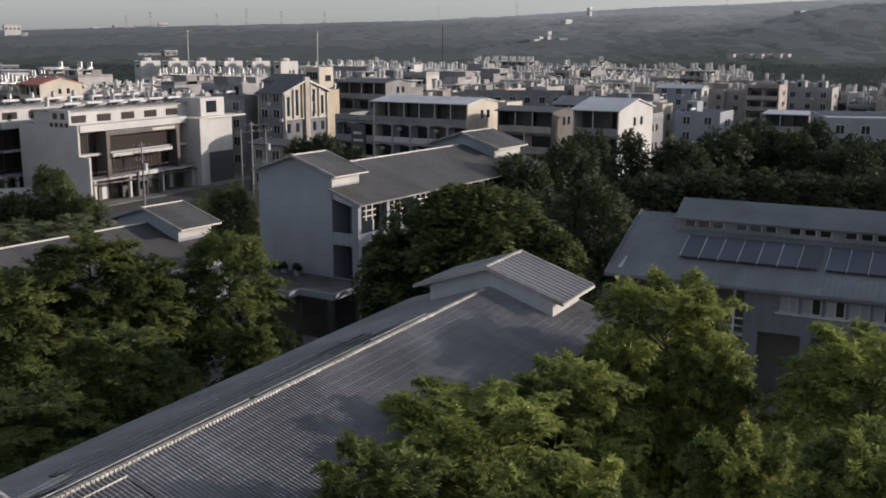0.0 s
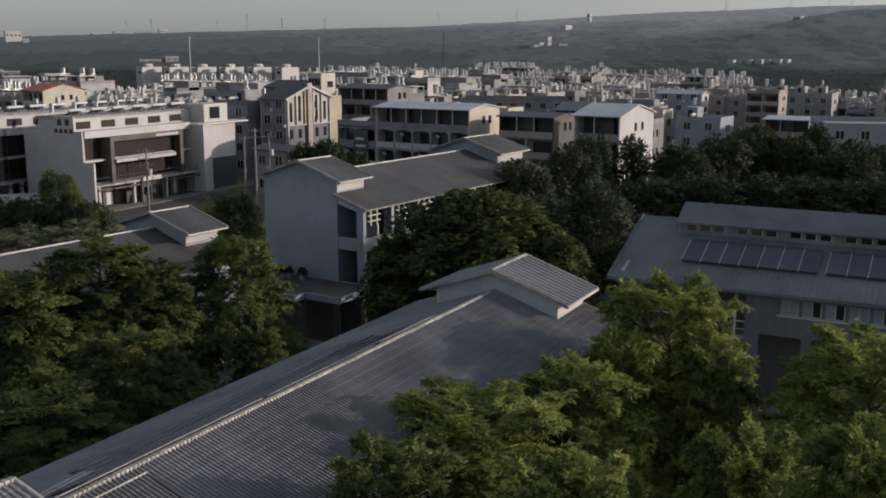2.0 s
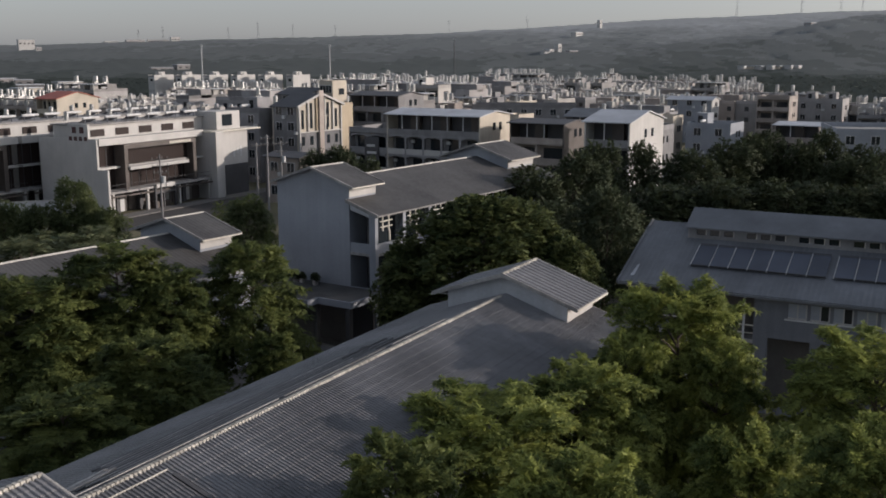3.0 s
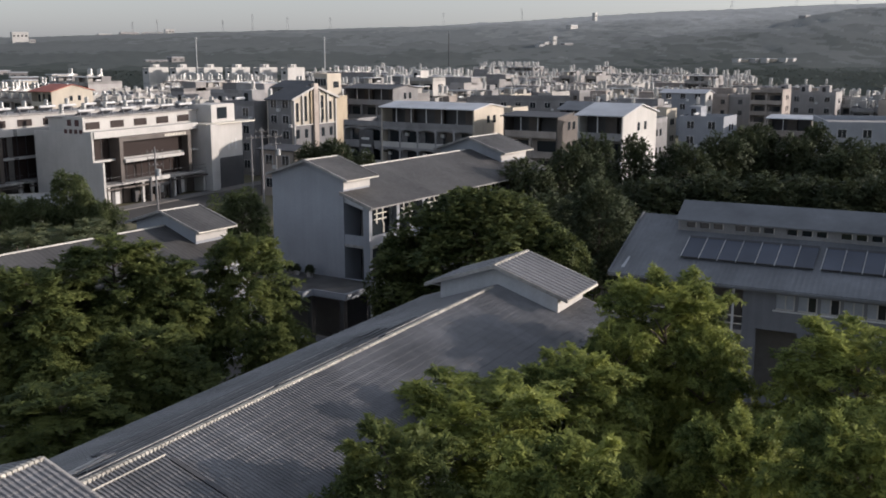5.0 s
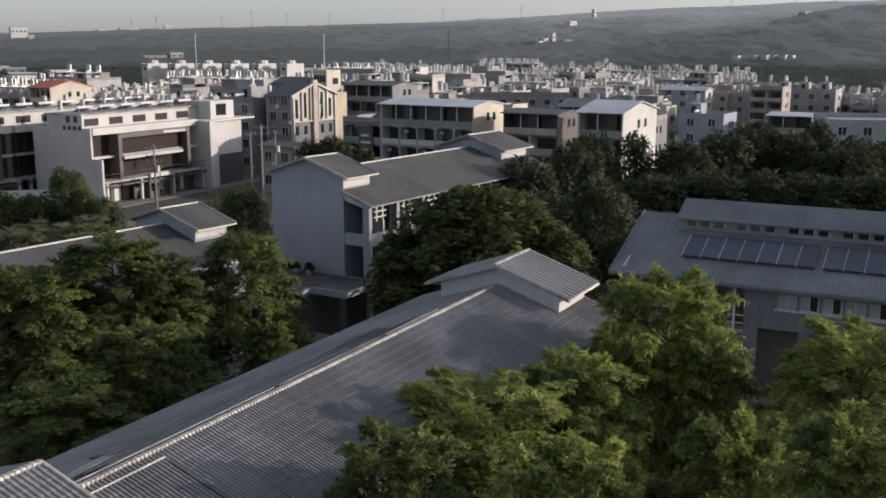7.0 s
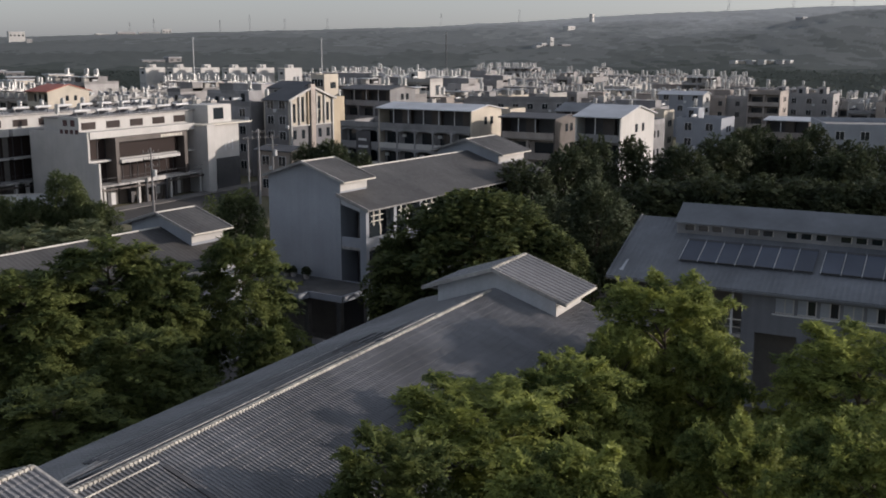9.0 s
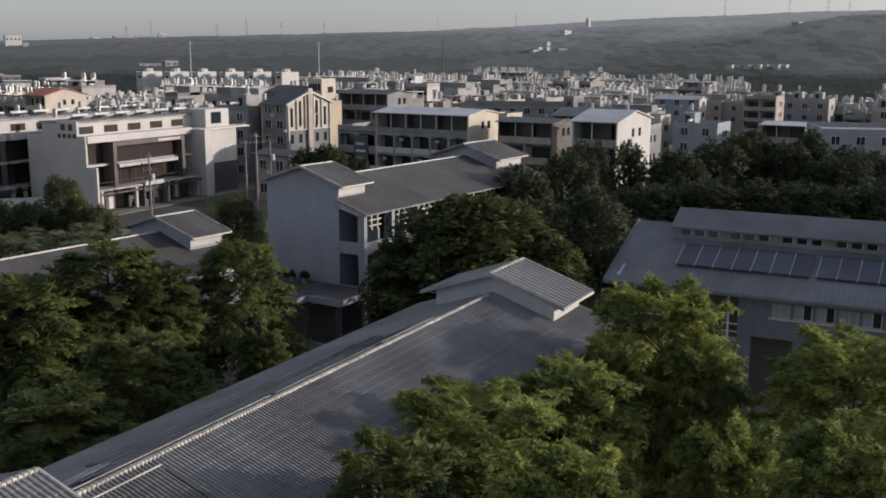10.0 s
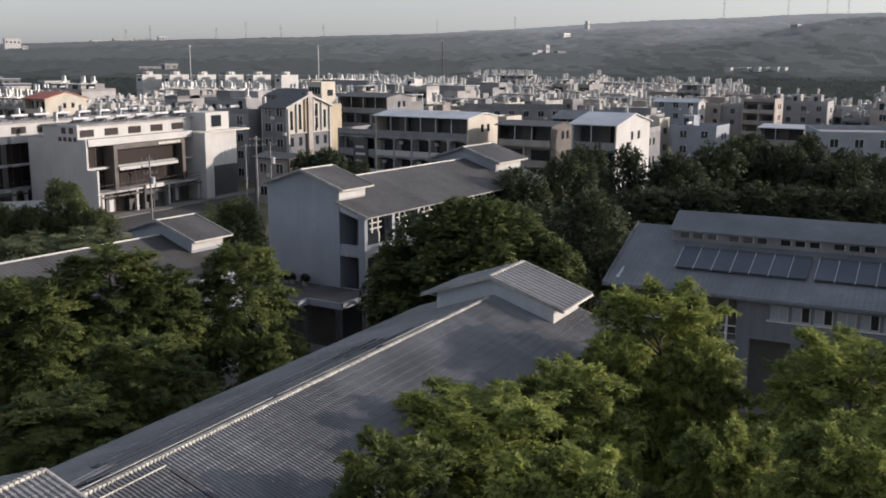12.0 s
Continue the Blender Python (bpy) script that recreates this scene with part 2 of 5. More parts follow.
def wall_with_holes(bm, length, z0, z1, thick, holes):
    """One connected wall along x from 0 to length, from y 0 to y thick; holes: x0, x1, z0, z1 cut right through."""
    xs = sorted({0, length, *[h[0] for h in holes], *[h[1] for h in holes]})
    zs = sorted({z0, z1, *[h[2] for h in holes], *[h[3] for h in holes]})
    verts = {}

    def at(i, k, y):
        if (i, k, y) not in verts:
            verts[i, k, y] = bm.verts.new((xs[i], y, zs[k]))
        return verts[i, k, y]

    def solid(i, k):
        if not (0 <= i < len(xs) - 1 and 0 <= k < len(zs) - 1):
            return False
        cx, cz = (xs[i] + xs[i + 1]) / 2, (zs[k] + zs[k + 1]) / 2
        return not any(h[0] < cx < h[1] and h[2] < cz < h[3] for h in holes)

    for i in range(len(xs) - 1):
        for k in range(len(zs) - 1):
            if not solid(i, k):
                continue
            bm.faces.new((at(i, k, 0), at(i + 1, k, 0), at(i + 1, k + 1, 0), at(i, k + 1, 0)))
            bm.faces.new((at(i, k + 1, thick), at(i + 1, k + 1, thick), at(i + 1, k, thick), at(i, k, thick)))
            for di, dk, p, q in ((-1, 0, (i, k), (i, k + 1)), (1, 0, (i + 1, k + 1), (i + 1, k)), (0, -1, (i + 1, k), (i, k)), (0, 1, (i, k + 1), (i + 1, k + 1))):
                if not solid(i + di, k + dk):
                    bm.faces.new((at(*p, 0), at(*q, 0), at(*q, thick), at(*p, thick)))
    bmesh.ops.recalc_face_normals(bm, faces=bm.faces[:])
    return bm


# ---- ground ----
RIDGE_SIDE = (-0.43, -0.35, -0.28, -0.24, -0.12, 0.0, 0.08, 0.145, 0.23, 0.34, 0.43)
RIDGE_TOP = (44, 48, 53, 57, 62, 72, 82, 91, 101, 110, 115)
SPUR_SIDE = (0.05, 0.14, 0.17, 0.23, 0.28, 0.31, 0.34, 0.365, 0.39, 0.43)
SPUR_TOP = (0, 27, 31, 38, 44, 48, 56, 63, 68, 71)


def ground_height(x, y):
    """Level campus and town, then wooded hills that climb to the right."""
    if y < 640:
        return 0.0
    t = min((y - 640) / 1700.0, 1.0)
    side = x / y
    top = float(np.interp(side, RIDGE_SIDE, RIDGE_TOP))
    swell = 4 * noise.noise((x * 0.0016, y * 0.0016, 3.1)) + 2.5 * noise.noise((x * 0.005, y * 0.005, 9.7))
    k = t * t * (3 - 2 * t)
    # a nearer wooded spur on the right
    spur = math.exp(-((y - 1350) / 300.0) ** 2) * float(np.interp(side, SPUR_SIDE, SPUR_TOP))
    return max(k * (top + swell), spur * (1 + 0.05 * noise.noise((x * 0.01, y * 0.01, 2.0))))


def build_ground():
    radii = [0, 20, 50, 90, 140, 200, 280, 380, 500, 640]
    radii += [640 + 70 * k for k in range(1, 27)] + [2700, 3200, 4200, 4900]
    steps = 120
    verts, faces = [(0, 0, 0)], []
    for r in radii[1:]:
        for k in range(steps):
            a = 2 * math.pi * k / steps
            x, y = r * math.cos(a), r * math.sin(a)
            verts.append((x, y, ground_height(x, y)))
    for k in range(steps):
        faces.append((0, 1 + k, 1 + (k + 1) % steps))
    for i in range(len(radii) - 2):
        a, b = 1 + i * steps, 1 + (i + 1) * steps
        for k in range(steps):
            j = (k + 1) % steps
            faces.append((a + k, b + k, b + j, a + j))
    mesh = bpy.data.meshes.new("ground")
    mesh.from_pydata(verts, [], faces)
    ob = mesh_object("ground", mesh, SOIL)
    tagged(ob, "dry grass and bare earth reaching to the hills", "ground", kind="structure")


build_ground()


def slab(name, corners, z0, z1, material, label, category):
    bm = bmesh.new()
    prism(bm, corners, "z", z0, z1)
    return tagged(part(name, bm, material, None), label, category, kind="structure")


# street in front of the white shop houses, campus yard, and streets of the town
def strip(o, a, v0, v1, u0, u1):
    c, s = math.cos(radians(a)), math.sin(radians(a))
    return [(o[0] + v * c + u * s, o[1] - v * s + u * c) for v, u in ((v0, u0), (v1, u0), (v1, u1), (v0, u1))]


slab("road", strip((-49, 144.2), 27, 2.4, 10.5, -60, 60), -0.3, 0.05, ASPHALT, "worn grey asphalt street before the shop houses", "road")
slab("pavement", strip((-49, 144.2), 27, -0.5, 2.4, -60, 60), -0.3, 0.17, PAVING, "raised concrete pavement with a kerb along the street", "pavement")
slab("yard", strip((-11.22, 81.1), 33, -40, 26, -75, 26), -0.3, 0.03, PAVING, "dark paved campus yard between the school buildings", "pavement")


# ---- school buildings with ribbed steel roofs ----
PITCH = 0.35      # rib spacing of the plain sheets


def sheet_mesh(name, run, drop, ribs=3, rib=0.05, thick=0.05, courses=1):
    """One roof sheet: ribs run from the ridge (x 0, z 0) down to x run, z -drop; ribs follow one another along y."""
    prof = []
    for k in range(ribs):
        y = k * PITCH
        prof += [(y, 0), (y + 0.40 * PITCH, 0), (y + 0.54 * PITCH, rib), (y + 0.84 * PITCH, rib)]
    prof.append((ribs * PITCH, 0))
    n = len(prof)
    rows = []
    for c in range(courses):      # each course of a tile-pattern sheet steps down a little at its lower edge
        rows += [(run * c / courses, 0.0), (run * (c + 1) / courses, 0.020 if courses > 1 else 0.0)]
    verts = [(x, y, z - drop * x / run + lift) for x, lift in rows for y, z in prof]
    faces = [(j * n + k, (j + 1) * n + k, (j + 1) * n + k + 1, j * n + k + 1) for j in range(len(rows) - 1) for k in range(n - 1)]
    a = len(verts)
    m = (len(rows) - 1) * n
    verts += [(0, 0, -thick), (0, ribs * PITCH, -thick), (run, 0, -drop - thick), (run, ribs * PITCH, -drop - thick)]
    faces += [(a, a + 1, a + 3, a + 2), (0, a, a + 2, m), (n - 1, m + n - 1, a + 3, a + 1)]
    faces += [tuple(range(n - 1, -1, -1)) + (a, a + 1), tuple(range(m, m + n)) + (a + 3, a + 2)]
    mesh = bpy.data.meshes.new(name)
    mesh.from_pydata(verts, [], faces)
    return mesh


def lay_roof(parent, name, ridge, u0, u1, half_l, half_r, slope, material=None, ribs=3, courses=1, squeeze=1.0, rib=0.015):
    """Both slopes of a gable roof about x 0, sheet by sheet, under one roof part."""
    material = material or ROOF
    roof = part(name, boxes((-half_l + 0.15, half_r - 0.15, u0 + 0.5, u1 - 0.4, ridge - slope * max(half_l, half_r) - 0.16, ridge - slope * max(half_l, half_r) - 0.08)), CONCRETE, parent)
    for side, half in ((1, half_r), (-1, half_l)):
        if not half:
            continue
        mesh = sheet_mesh("roof_sheet", half, half * slope, ribs, rib if courses == 1 else 0.048, courses=courses)
        mesh.materials.append(material)
        wide = ribs * PITCH
        n = int((u1 - u0) / (wide * squeeze))
        fit = (u1 - u0) / (n * wide)
        for k in range(n):
            ob = new("roof_sheet", mesh)
            ob.parent = roof
            if side > 0:
                ob.matrix_local = pose(0, u0 + k * wide * fit, ridge) @ Matrix.Diagonal((1, fit, 1, 1))
            else:
                ob.matrix_local = pose(0, u0 + (k + 1) * wide * fit, ridge, 0, 0, 180) @ Matrix.Diagonal((1, fit, 1, 1))
    return roof


def ridge_cap_mesh(length, w=0.09, h=0.05):
    """A flat-topped ridge tile with a sunk joint at one end."""
    bm = bmesh.new()
    for y0, y1, s in ((0, length * 0.74, 1.0), (length * 0.74, length, 0.66)):
        pts = [(w * s, 0.0), (w * s * 0.8, h * s), (-w * s * 0.8, h * s), (-w * s, 0.0)]
        pts = [(w * s * 1.1, -0.07)] + pts + [(-w * s * 1.1, -0.07)]
        prism(bm, pts, "y", y0, y1)
    mesh = bpy.data.meshes.new("ridge_tile")
    bm.to_mesh(mesh)
    bm.free()
    mesh.materials.append(RIDGE)
    return mesh


def ridge_line(parent, z, u0, u1, step=0.17):
    mesh = ridge_cap_mesh(step)
    n = max(1, int((u1 - u0) / step))
    for k in range(n):
        ob = new("ridge_tile", mesh)
        ob.parent = parent
        ob.matrix_local = pose(0, u0 + k * (u1 - u0) / n, z + 0.03)


def ridge_bar(parent, z, u0, u1):
    bm = bmesh.new()
    prism(bm, [(0.12, z - 0.08), (0.09, z + 0.0), (0, z + 0.03), (-0.09, z + 0.0), (-0.12, z - 0.08)], "y", u0, u1)
    part("ridge_cap", bm, RIDGE_CAP, parent)


def verge(parent, half_l, half_r, ridge, slope, u, material=None):
    """Barge boards along both rakes of a gable at u."""
    for side, half in ((1, half_r), (-1, half_l)):
        if half:
            bm = bmesh.new()
            prism(bm, [(0, ridge + 0.07), (side * half, ridge - slope * half + 0.07), (side * half, ridge - slope * half - 0.13), (0, ridge - 0.13)], "y", u - 0.05, u + 0.03)
            part("barge_board", bm, material or CONCRETE, parent)


def fascia(parent, x, z, u0, u1, material=None):
    part("fascia", boxes((x - 0.04, x + 0.04, u0, u1, z - 0.10, z + 0.0)), material or TRIM, parent)


def tower(parent, ridge, slope, wall_l, wall_r, eave, u0, u1, base, courses=1, squeeze=0.95):
    """The raised stair block: gabled walls, its own small roof, trim."""
    bm = bmesh.new()
    top_l, top_r = ridge - slope * wall_l - 0.06, ridge - slope * wall_r - 0.06
    prism(bm, [(-wall_l, base), (wall_r, base), (wall_r, top_r), (0, ridge - 0.06), (-wall_l, top_l)], "y", u0 + 0.45, u1 - 0.3)
    part("tower_wall", bm, WHITE if courses > 1 else WHITE_GREY, parent)
    # paler panel over the sunny wall, sunlight put into its colour
    part("side_band", boxes((wall_r, wall_r + 0.03, u0 + 0.45, u1 - 0.3, top_r - 1.0, top_r - 0.02)), WHITE_NEW, parent, "white panel under the eave, paler for the sun on it")
    lay_roof(parent, "tower_roof", ridge, u0, u1, eave, eave, slope, ROOF if courses > 1 else ROOF_OLD, 5, courses, squeeze, 0.009)
    verge(parent, eave, eave, ridge, slope, u0)
    verge(parent, eave, eave, ridge, slope, u1)
    fascia(parent, eave + 0.02, ridge - slope * eave - 0.02, u0, u1)
    fascia(parent, -eave - 0.02, ridge - slope * eave - 0.02, u0, u1)
    if courses > 1:
        ridge_line(parent, ridge, u0 - 0.02, u1 + 0.02)
    else:
        ridge_bar(parent, ridge + 0.03, u0 - 0.02, u1 + 0.02)


def school_near():
    s = thing("school_building", pose(2.39, 49.29, 0, 0, 0, -28), "two-storey white school wing with a ribbed grey steel roof", "building", "school buildings")
    slope, ridge, half = 0.34, 11.1, 6.5
    roof = lay_roof(s, "roof", ridge, -44, 4.6, half, half, slope, None, 6, 16, 0.45)
    ridge_line(roof, ridge, -27.6, 0.35)
    for side in (1, -1):
        fascia(s, side * (half + 0.03), ridge - slope * half - 0.02, -44, 4.6)
    verge(s, half, half, ridge, slope, 4.6)
    w = half - 0.8
    holes = [(2 + 4 * k, 4.6 + 4 * k, z, z + 1.7) for k in range(11) for z in (1.0, 5.1)]
    for side in (1, -1):
        bm = wall_with_holes(bmesh.new(), 47.8, 0, ridge - slope * half + 0.1, 0.2, holes)
        bmesh.ops.transform(bm, matrix=(pose(w, -43.5, 0, 0, 0, 90) if side > 0 else pose(-w, 4.3, 0, 0, 0, -90)), verts=bm.verts[:])
        part("wall", bm, WHITE, s)
        part("window_glass", boxes((side * (w - 0.14) - 0.01, side * (w - 0.14) + 0.01, -43, 4, 0.8, 7)), GLASS, s)
    bm = bmesh.new()
    prism(bm, [(-w, 0), (w, 0), (w, ridge - slope * w - 0.07), (0, ridge - 0.07), (-w, ridge - slope * w - 0.07)], "y", 4.05, 4.3)
    part("gable_wall", bm, WHITE, s)
    tower(s, 12.2, slope, 3.3, 3.3, 4.0, 0.45, 4.75, 9.2, 11)
    tower(s, 12.3, slope, 3.3, 3.3, 4.6, -34.0, -27.6, 9.2, 13, 0.5)
    # loose conduit lying just behind the ridge, in three lengths
    for a, b in ((-26.6, -17.3), (-17.0, -10.2), (-9.6, -5.0)):
        bm = bmesh.new()
        box(bm, -0.33, -0.305, a, b, ridge - slope * 0.32 + 0.13, ridge - slope * 0.32 + 0.155)
        part("conduit", bm, CONCRETE, s, "pale plastic conduit along the ridge")
        # dark strip added for the shadow gap beside the conduit
        bm = bmesh.new()
        box(bm, -0.27, -0.17, a - 0.2, b + 0.1, ridge - slope * 0.22 + 0.06, ridge - slope * 0.22 + 0.10)
        part("cable_tray", bm, DARKSTONE, s, "dark strip for the shadow gap behind the ridge")
    # a lap strip and a seam on the sunny slope
    bm = bmesh.new()
    box(bm, 0.40, 0.43, -27.3, -23.55, ridge - slope * 0.40 + 0.02, ridge - slope * 0.40 + 0.07)
    part("lap_strip", bm, RIDGE, s)
    bm = bmesh.new()
    prism(bm, [(0.66, ridge - slope * 0.66 + 0.03), (4.2, ridge - slope * 4.2 + 0.03), (4.2, ridge - slope * 4.2 + 0.09), (0.66, ridge - slope * 0.66 + 0.09)], "y", -23.65, -23.5)
    part("seam", bm, DARKSTONE, s)
    return s


def school_tall():
    s = thing("school_building", pose(-11.22, 81.1, 0, 0, 0, -33), "three-storey white school wing with blank end wall and grey roof", "building", "school buildings")
    slope, ridge, hr, hl = 0.325, 13.0, 6.8, 4.2
    roof = lay_roof(s, "roof", ridge, 4.0, 31.0, hl, hr, slope, ROOF_OLD, rib=0.008)
    strip_mesh = sheet_mesh("roof_sheet", hr - 3.62, (hr - 3.62) * slope, rib=0.01)
    strip_mesh.materials.append(ROOF_OLD)
    for k in range(4):
        ob = new("roof_sheet", strip_mesh)
        ob.parent = roof
        ob.matrix_local = pose(3.62, k * 1.0, ridge - slope * 3.62) @ Matrix.Diagonal((1, 1.0 / 1.05, 1, 1))
    ridge_bar(roof, ridge + 0.03, 4.6, 24.6)
    fascia(s, hr + 0.03, ridge - slope * hr - 0.02, 0, 31, CONCRETE)
    bm = bmesh.new()
    prism(bm, [(3.6, ridge - slope * 3.6 + 0.07), (hr, ridge - slope * hr + 0.07), (hr, ridge - slope * hr - 0.2), (3.6, ridge - slope * 3.6 - 0.2)], "y", -0.12, -0.03)
    part("barge_board", bm, CONCRETE, s)
    tower(s, 14.2, slope, 4.0, 3.6, 4.3, 0.0, 4.2, 0.0)
    tower(s, 14.2, slope, 3.6, 3.6, 4.3, 25.2, 31.2, 9.0)
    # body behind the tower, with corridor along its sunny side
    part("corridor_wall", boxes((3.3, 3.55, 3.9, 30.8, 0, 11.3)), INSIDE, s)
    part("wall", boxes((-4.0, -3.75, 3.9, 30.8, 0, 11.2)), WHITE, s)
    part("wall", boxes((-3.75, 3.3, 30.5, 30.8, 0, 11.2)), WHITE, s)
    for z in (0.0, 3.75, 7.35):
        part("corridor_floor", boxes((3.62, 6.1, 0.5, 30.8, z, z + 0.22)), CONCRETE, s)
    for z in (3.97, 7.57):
        part("parapet", boxes((3.62, 6.1, 0.5, 0.66, z, z + 0.78)), WHITE_GREY, s)
        part("parapet", boxes((5.95, 6.1, 0.66, 30.8, z, z + 0.78)), WHITE_GREY, s)
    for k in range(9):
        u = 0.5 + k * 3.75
        part("column", boxes((5.5 if k == 0 else 5.7, 6.12, u - 0.02, u + 0.36, 0, 10.9)), WHITE_GREY, s)
    # dark panels and a glass screen added to stand for the corridor's shade
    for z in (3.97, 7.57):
        part("partition", boxes((3.62, 5.2, 2.6, 2.7, z, z + 3.3)), SLATE_AND_SHADE, s)
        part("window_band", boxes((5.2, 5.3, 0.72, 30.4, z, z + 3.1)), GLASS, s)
    part("partition", boxes((3.62, 5.9, 1.6, 1.7, 0.22, 3.7)), SLATE_AND_SHADE, s)
    bm = bmesh.new()
    prism(bm, [(3.6, 11.45), (3.6, 10.95), (6.1, 10.3), (6.1, 10.85)], "y", 0.52, 0.72)
    part("beam", bm, WHITE, s)
    # louvred sun frames of the corridor, catching the light
    for k in range(8):
        u = 0.95 + k * 3.75
        items = []
        for j in range(2):
            items.append((6.0, 6.06, u + 0.6 + j * 0.8, u + 0.70 + j * 0.8, 9.3, 10.45))
            items.append((5.99, 6.07, u + 0.3, u + 1.9, 9.6 + j * 0.45, 9.68 + j * 0.45))
        items.append((6.0, 6.06, u + 1.5, u + 1.62, 8.45, 9.3))
        part("sun_grille", boxes(*items), TRIM, s, "cream-painted lattice grille")
    for z in (0.9, 4.7, 8.3):
        for k in range(7):
            part("window", boxes((3.53, 3.58, 4.6 + 3.75 * k, 7.2 + 3.75 * k, z, z + 1.5)), GLASS, s, "dark classroom window")
    return s


def porch():
    p = thing("porch", pose(-11.22, 81.1, 0, 0, 0, -33), "flat-roofed concrete entrance porch beside the tall school wing", "porch")
    # slab, columns and back walls coloured dark to carry the shade here
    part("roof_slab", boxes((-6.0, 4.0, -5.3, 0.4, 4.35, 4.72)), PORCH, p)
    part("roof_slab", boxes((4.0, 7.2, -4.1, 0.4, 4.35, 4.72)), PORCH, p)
    part("edge", boxes((-6.0, 4.15, -5.45, -5.3, 4.35, 4.85)), WHITE_GREY, p)
    part("edge", boxes((4.0, 4.15, -5.3, -4.25, 4.35, 4.85)), WHITE_GREY, p)
    part("edge", boxes((4.15, 7.35, -4.25, -4.1, 4.35, 4.85)), WHITE_GREY, p)
    part("edge", boxes((7.2, 7.35, -4.1, 0.4, 4.35, 4.85)), WHITE_GREY, p)
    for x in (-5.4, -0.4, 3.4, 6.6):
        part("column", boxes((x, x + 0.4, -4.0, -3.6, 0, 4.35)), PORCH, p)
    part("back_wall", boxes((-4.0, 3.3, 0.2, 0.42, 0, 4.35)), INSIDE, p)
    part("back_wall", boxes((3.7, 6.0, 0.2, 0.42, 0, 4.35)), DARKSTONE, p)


def school_low():
    s = thing("school_building", pose(-21.33, 74.69, 0, 0, 0, -34), "low white school wing with grey roof behind trees", "building", "school buildings")
    slope, ridge, half = 0.34, 9.9, 6.4
    roof = lay_roof(s, "roof", ridge, -46, 4.0, half, half, slope, ROOF_OLD, rib=0.007)
    ridge_bar(roof, ridge + 0.03, -46, 0.3)
    for side in (1, -1):
        fascia(s, side * (half + 0.03), ridge - slope * half - 0.02, -46, 4.0)
    w = half - 0.8
    holes = [(2 + 4 * k, 4.6 + 4 * k, z, z + 1.7) for k in range(11) for z in (1.0, 4.5)]
    for side in (1, -1):
        bm = wall_with_holes(bmesh.new(), 49, 0, ridge - slope * half + 0.1, 0.2, holes)
        bmesh.ops.transform(bm, matrix=(pose(w, -45.5, 0, 0, 0, 90) if side > 0 else pose(-w, 3.5, 0, 0, 0, -90)), verts=bm.verts[:])
        part("wall", bm, WHITE, s)
        part("window_glass", boxes((side * (w - 0.14) - 0.01, side * (w - 0.14) + 0.01, -45, 3, 0.8, 6.4)), GLASS, s)
    for u in (-45.6, 3.4):
        bm = bmesh.new()
        prism(bm, [(-w, 0), (w, 0), (w, ridge - slope * w - 0.07), (0, ridge - 0.07), (-w, ridge - slope * w - 0.07)], "y", u, u + 0.25)
        part("gable_wall", bm, WHITE, s)
    tower(s, 11.05, 0.30, 3.3, 3.3, 4.1, 0.0, 3.9, 8.2)


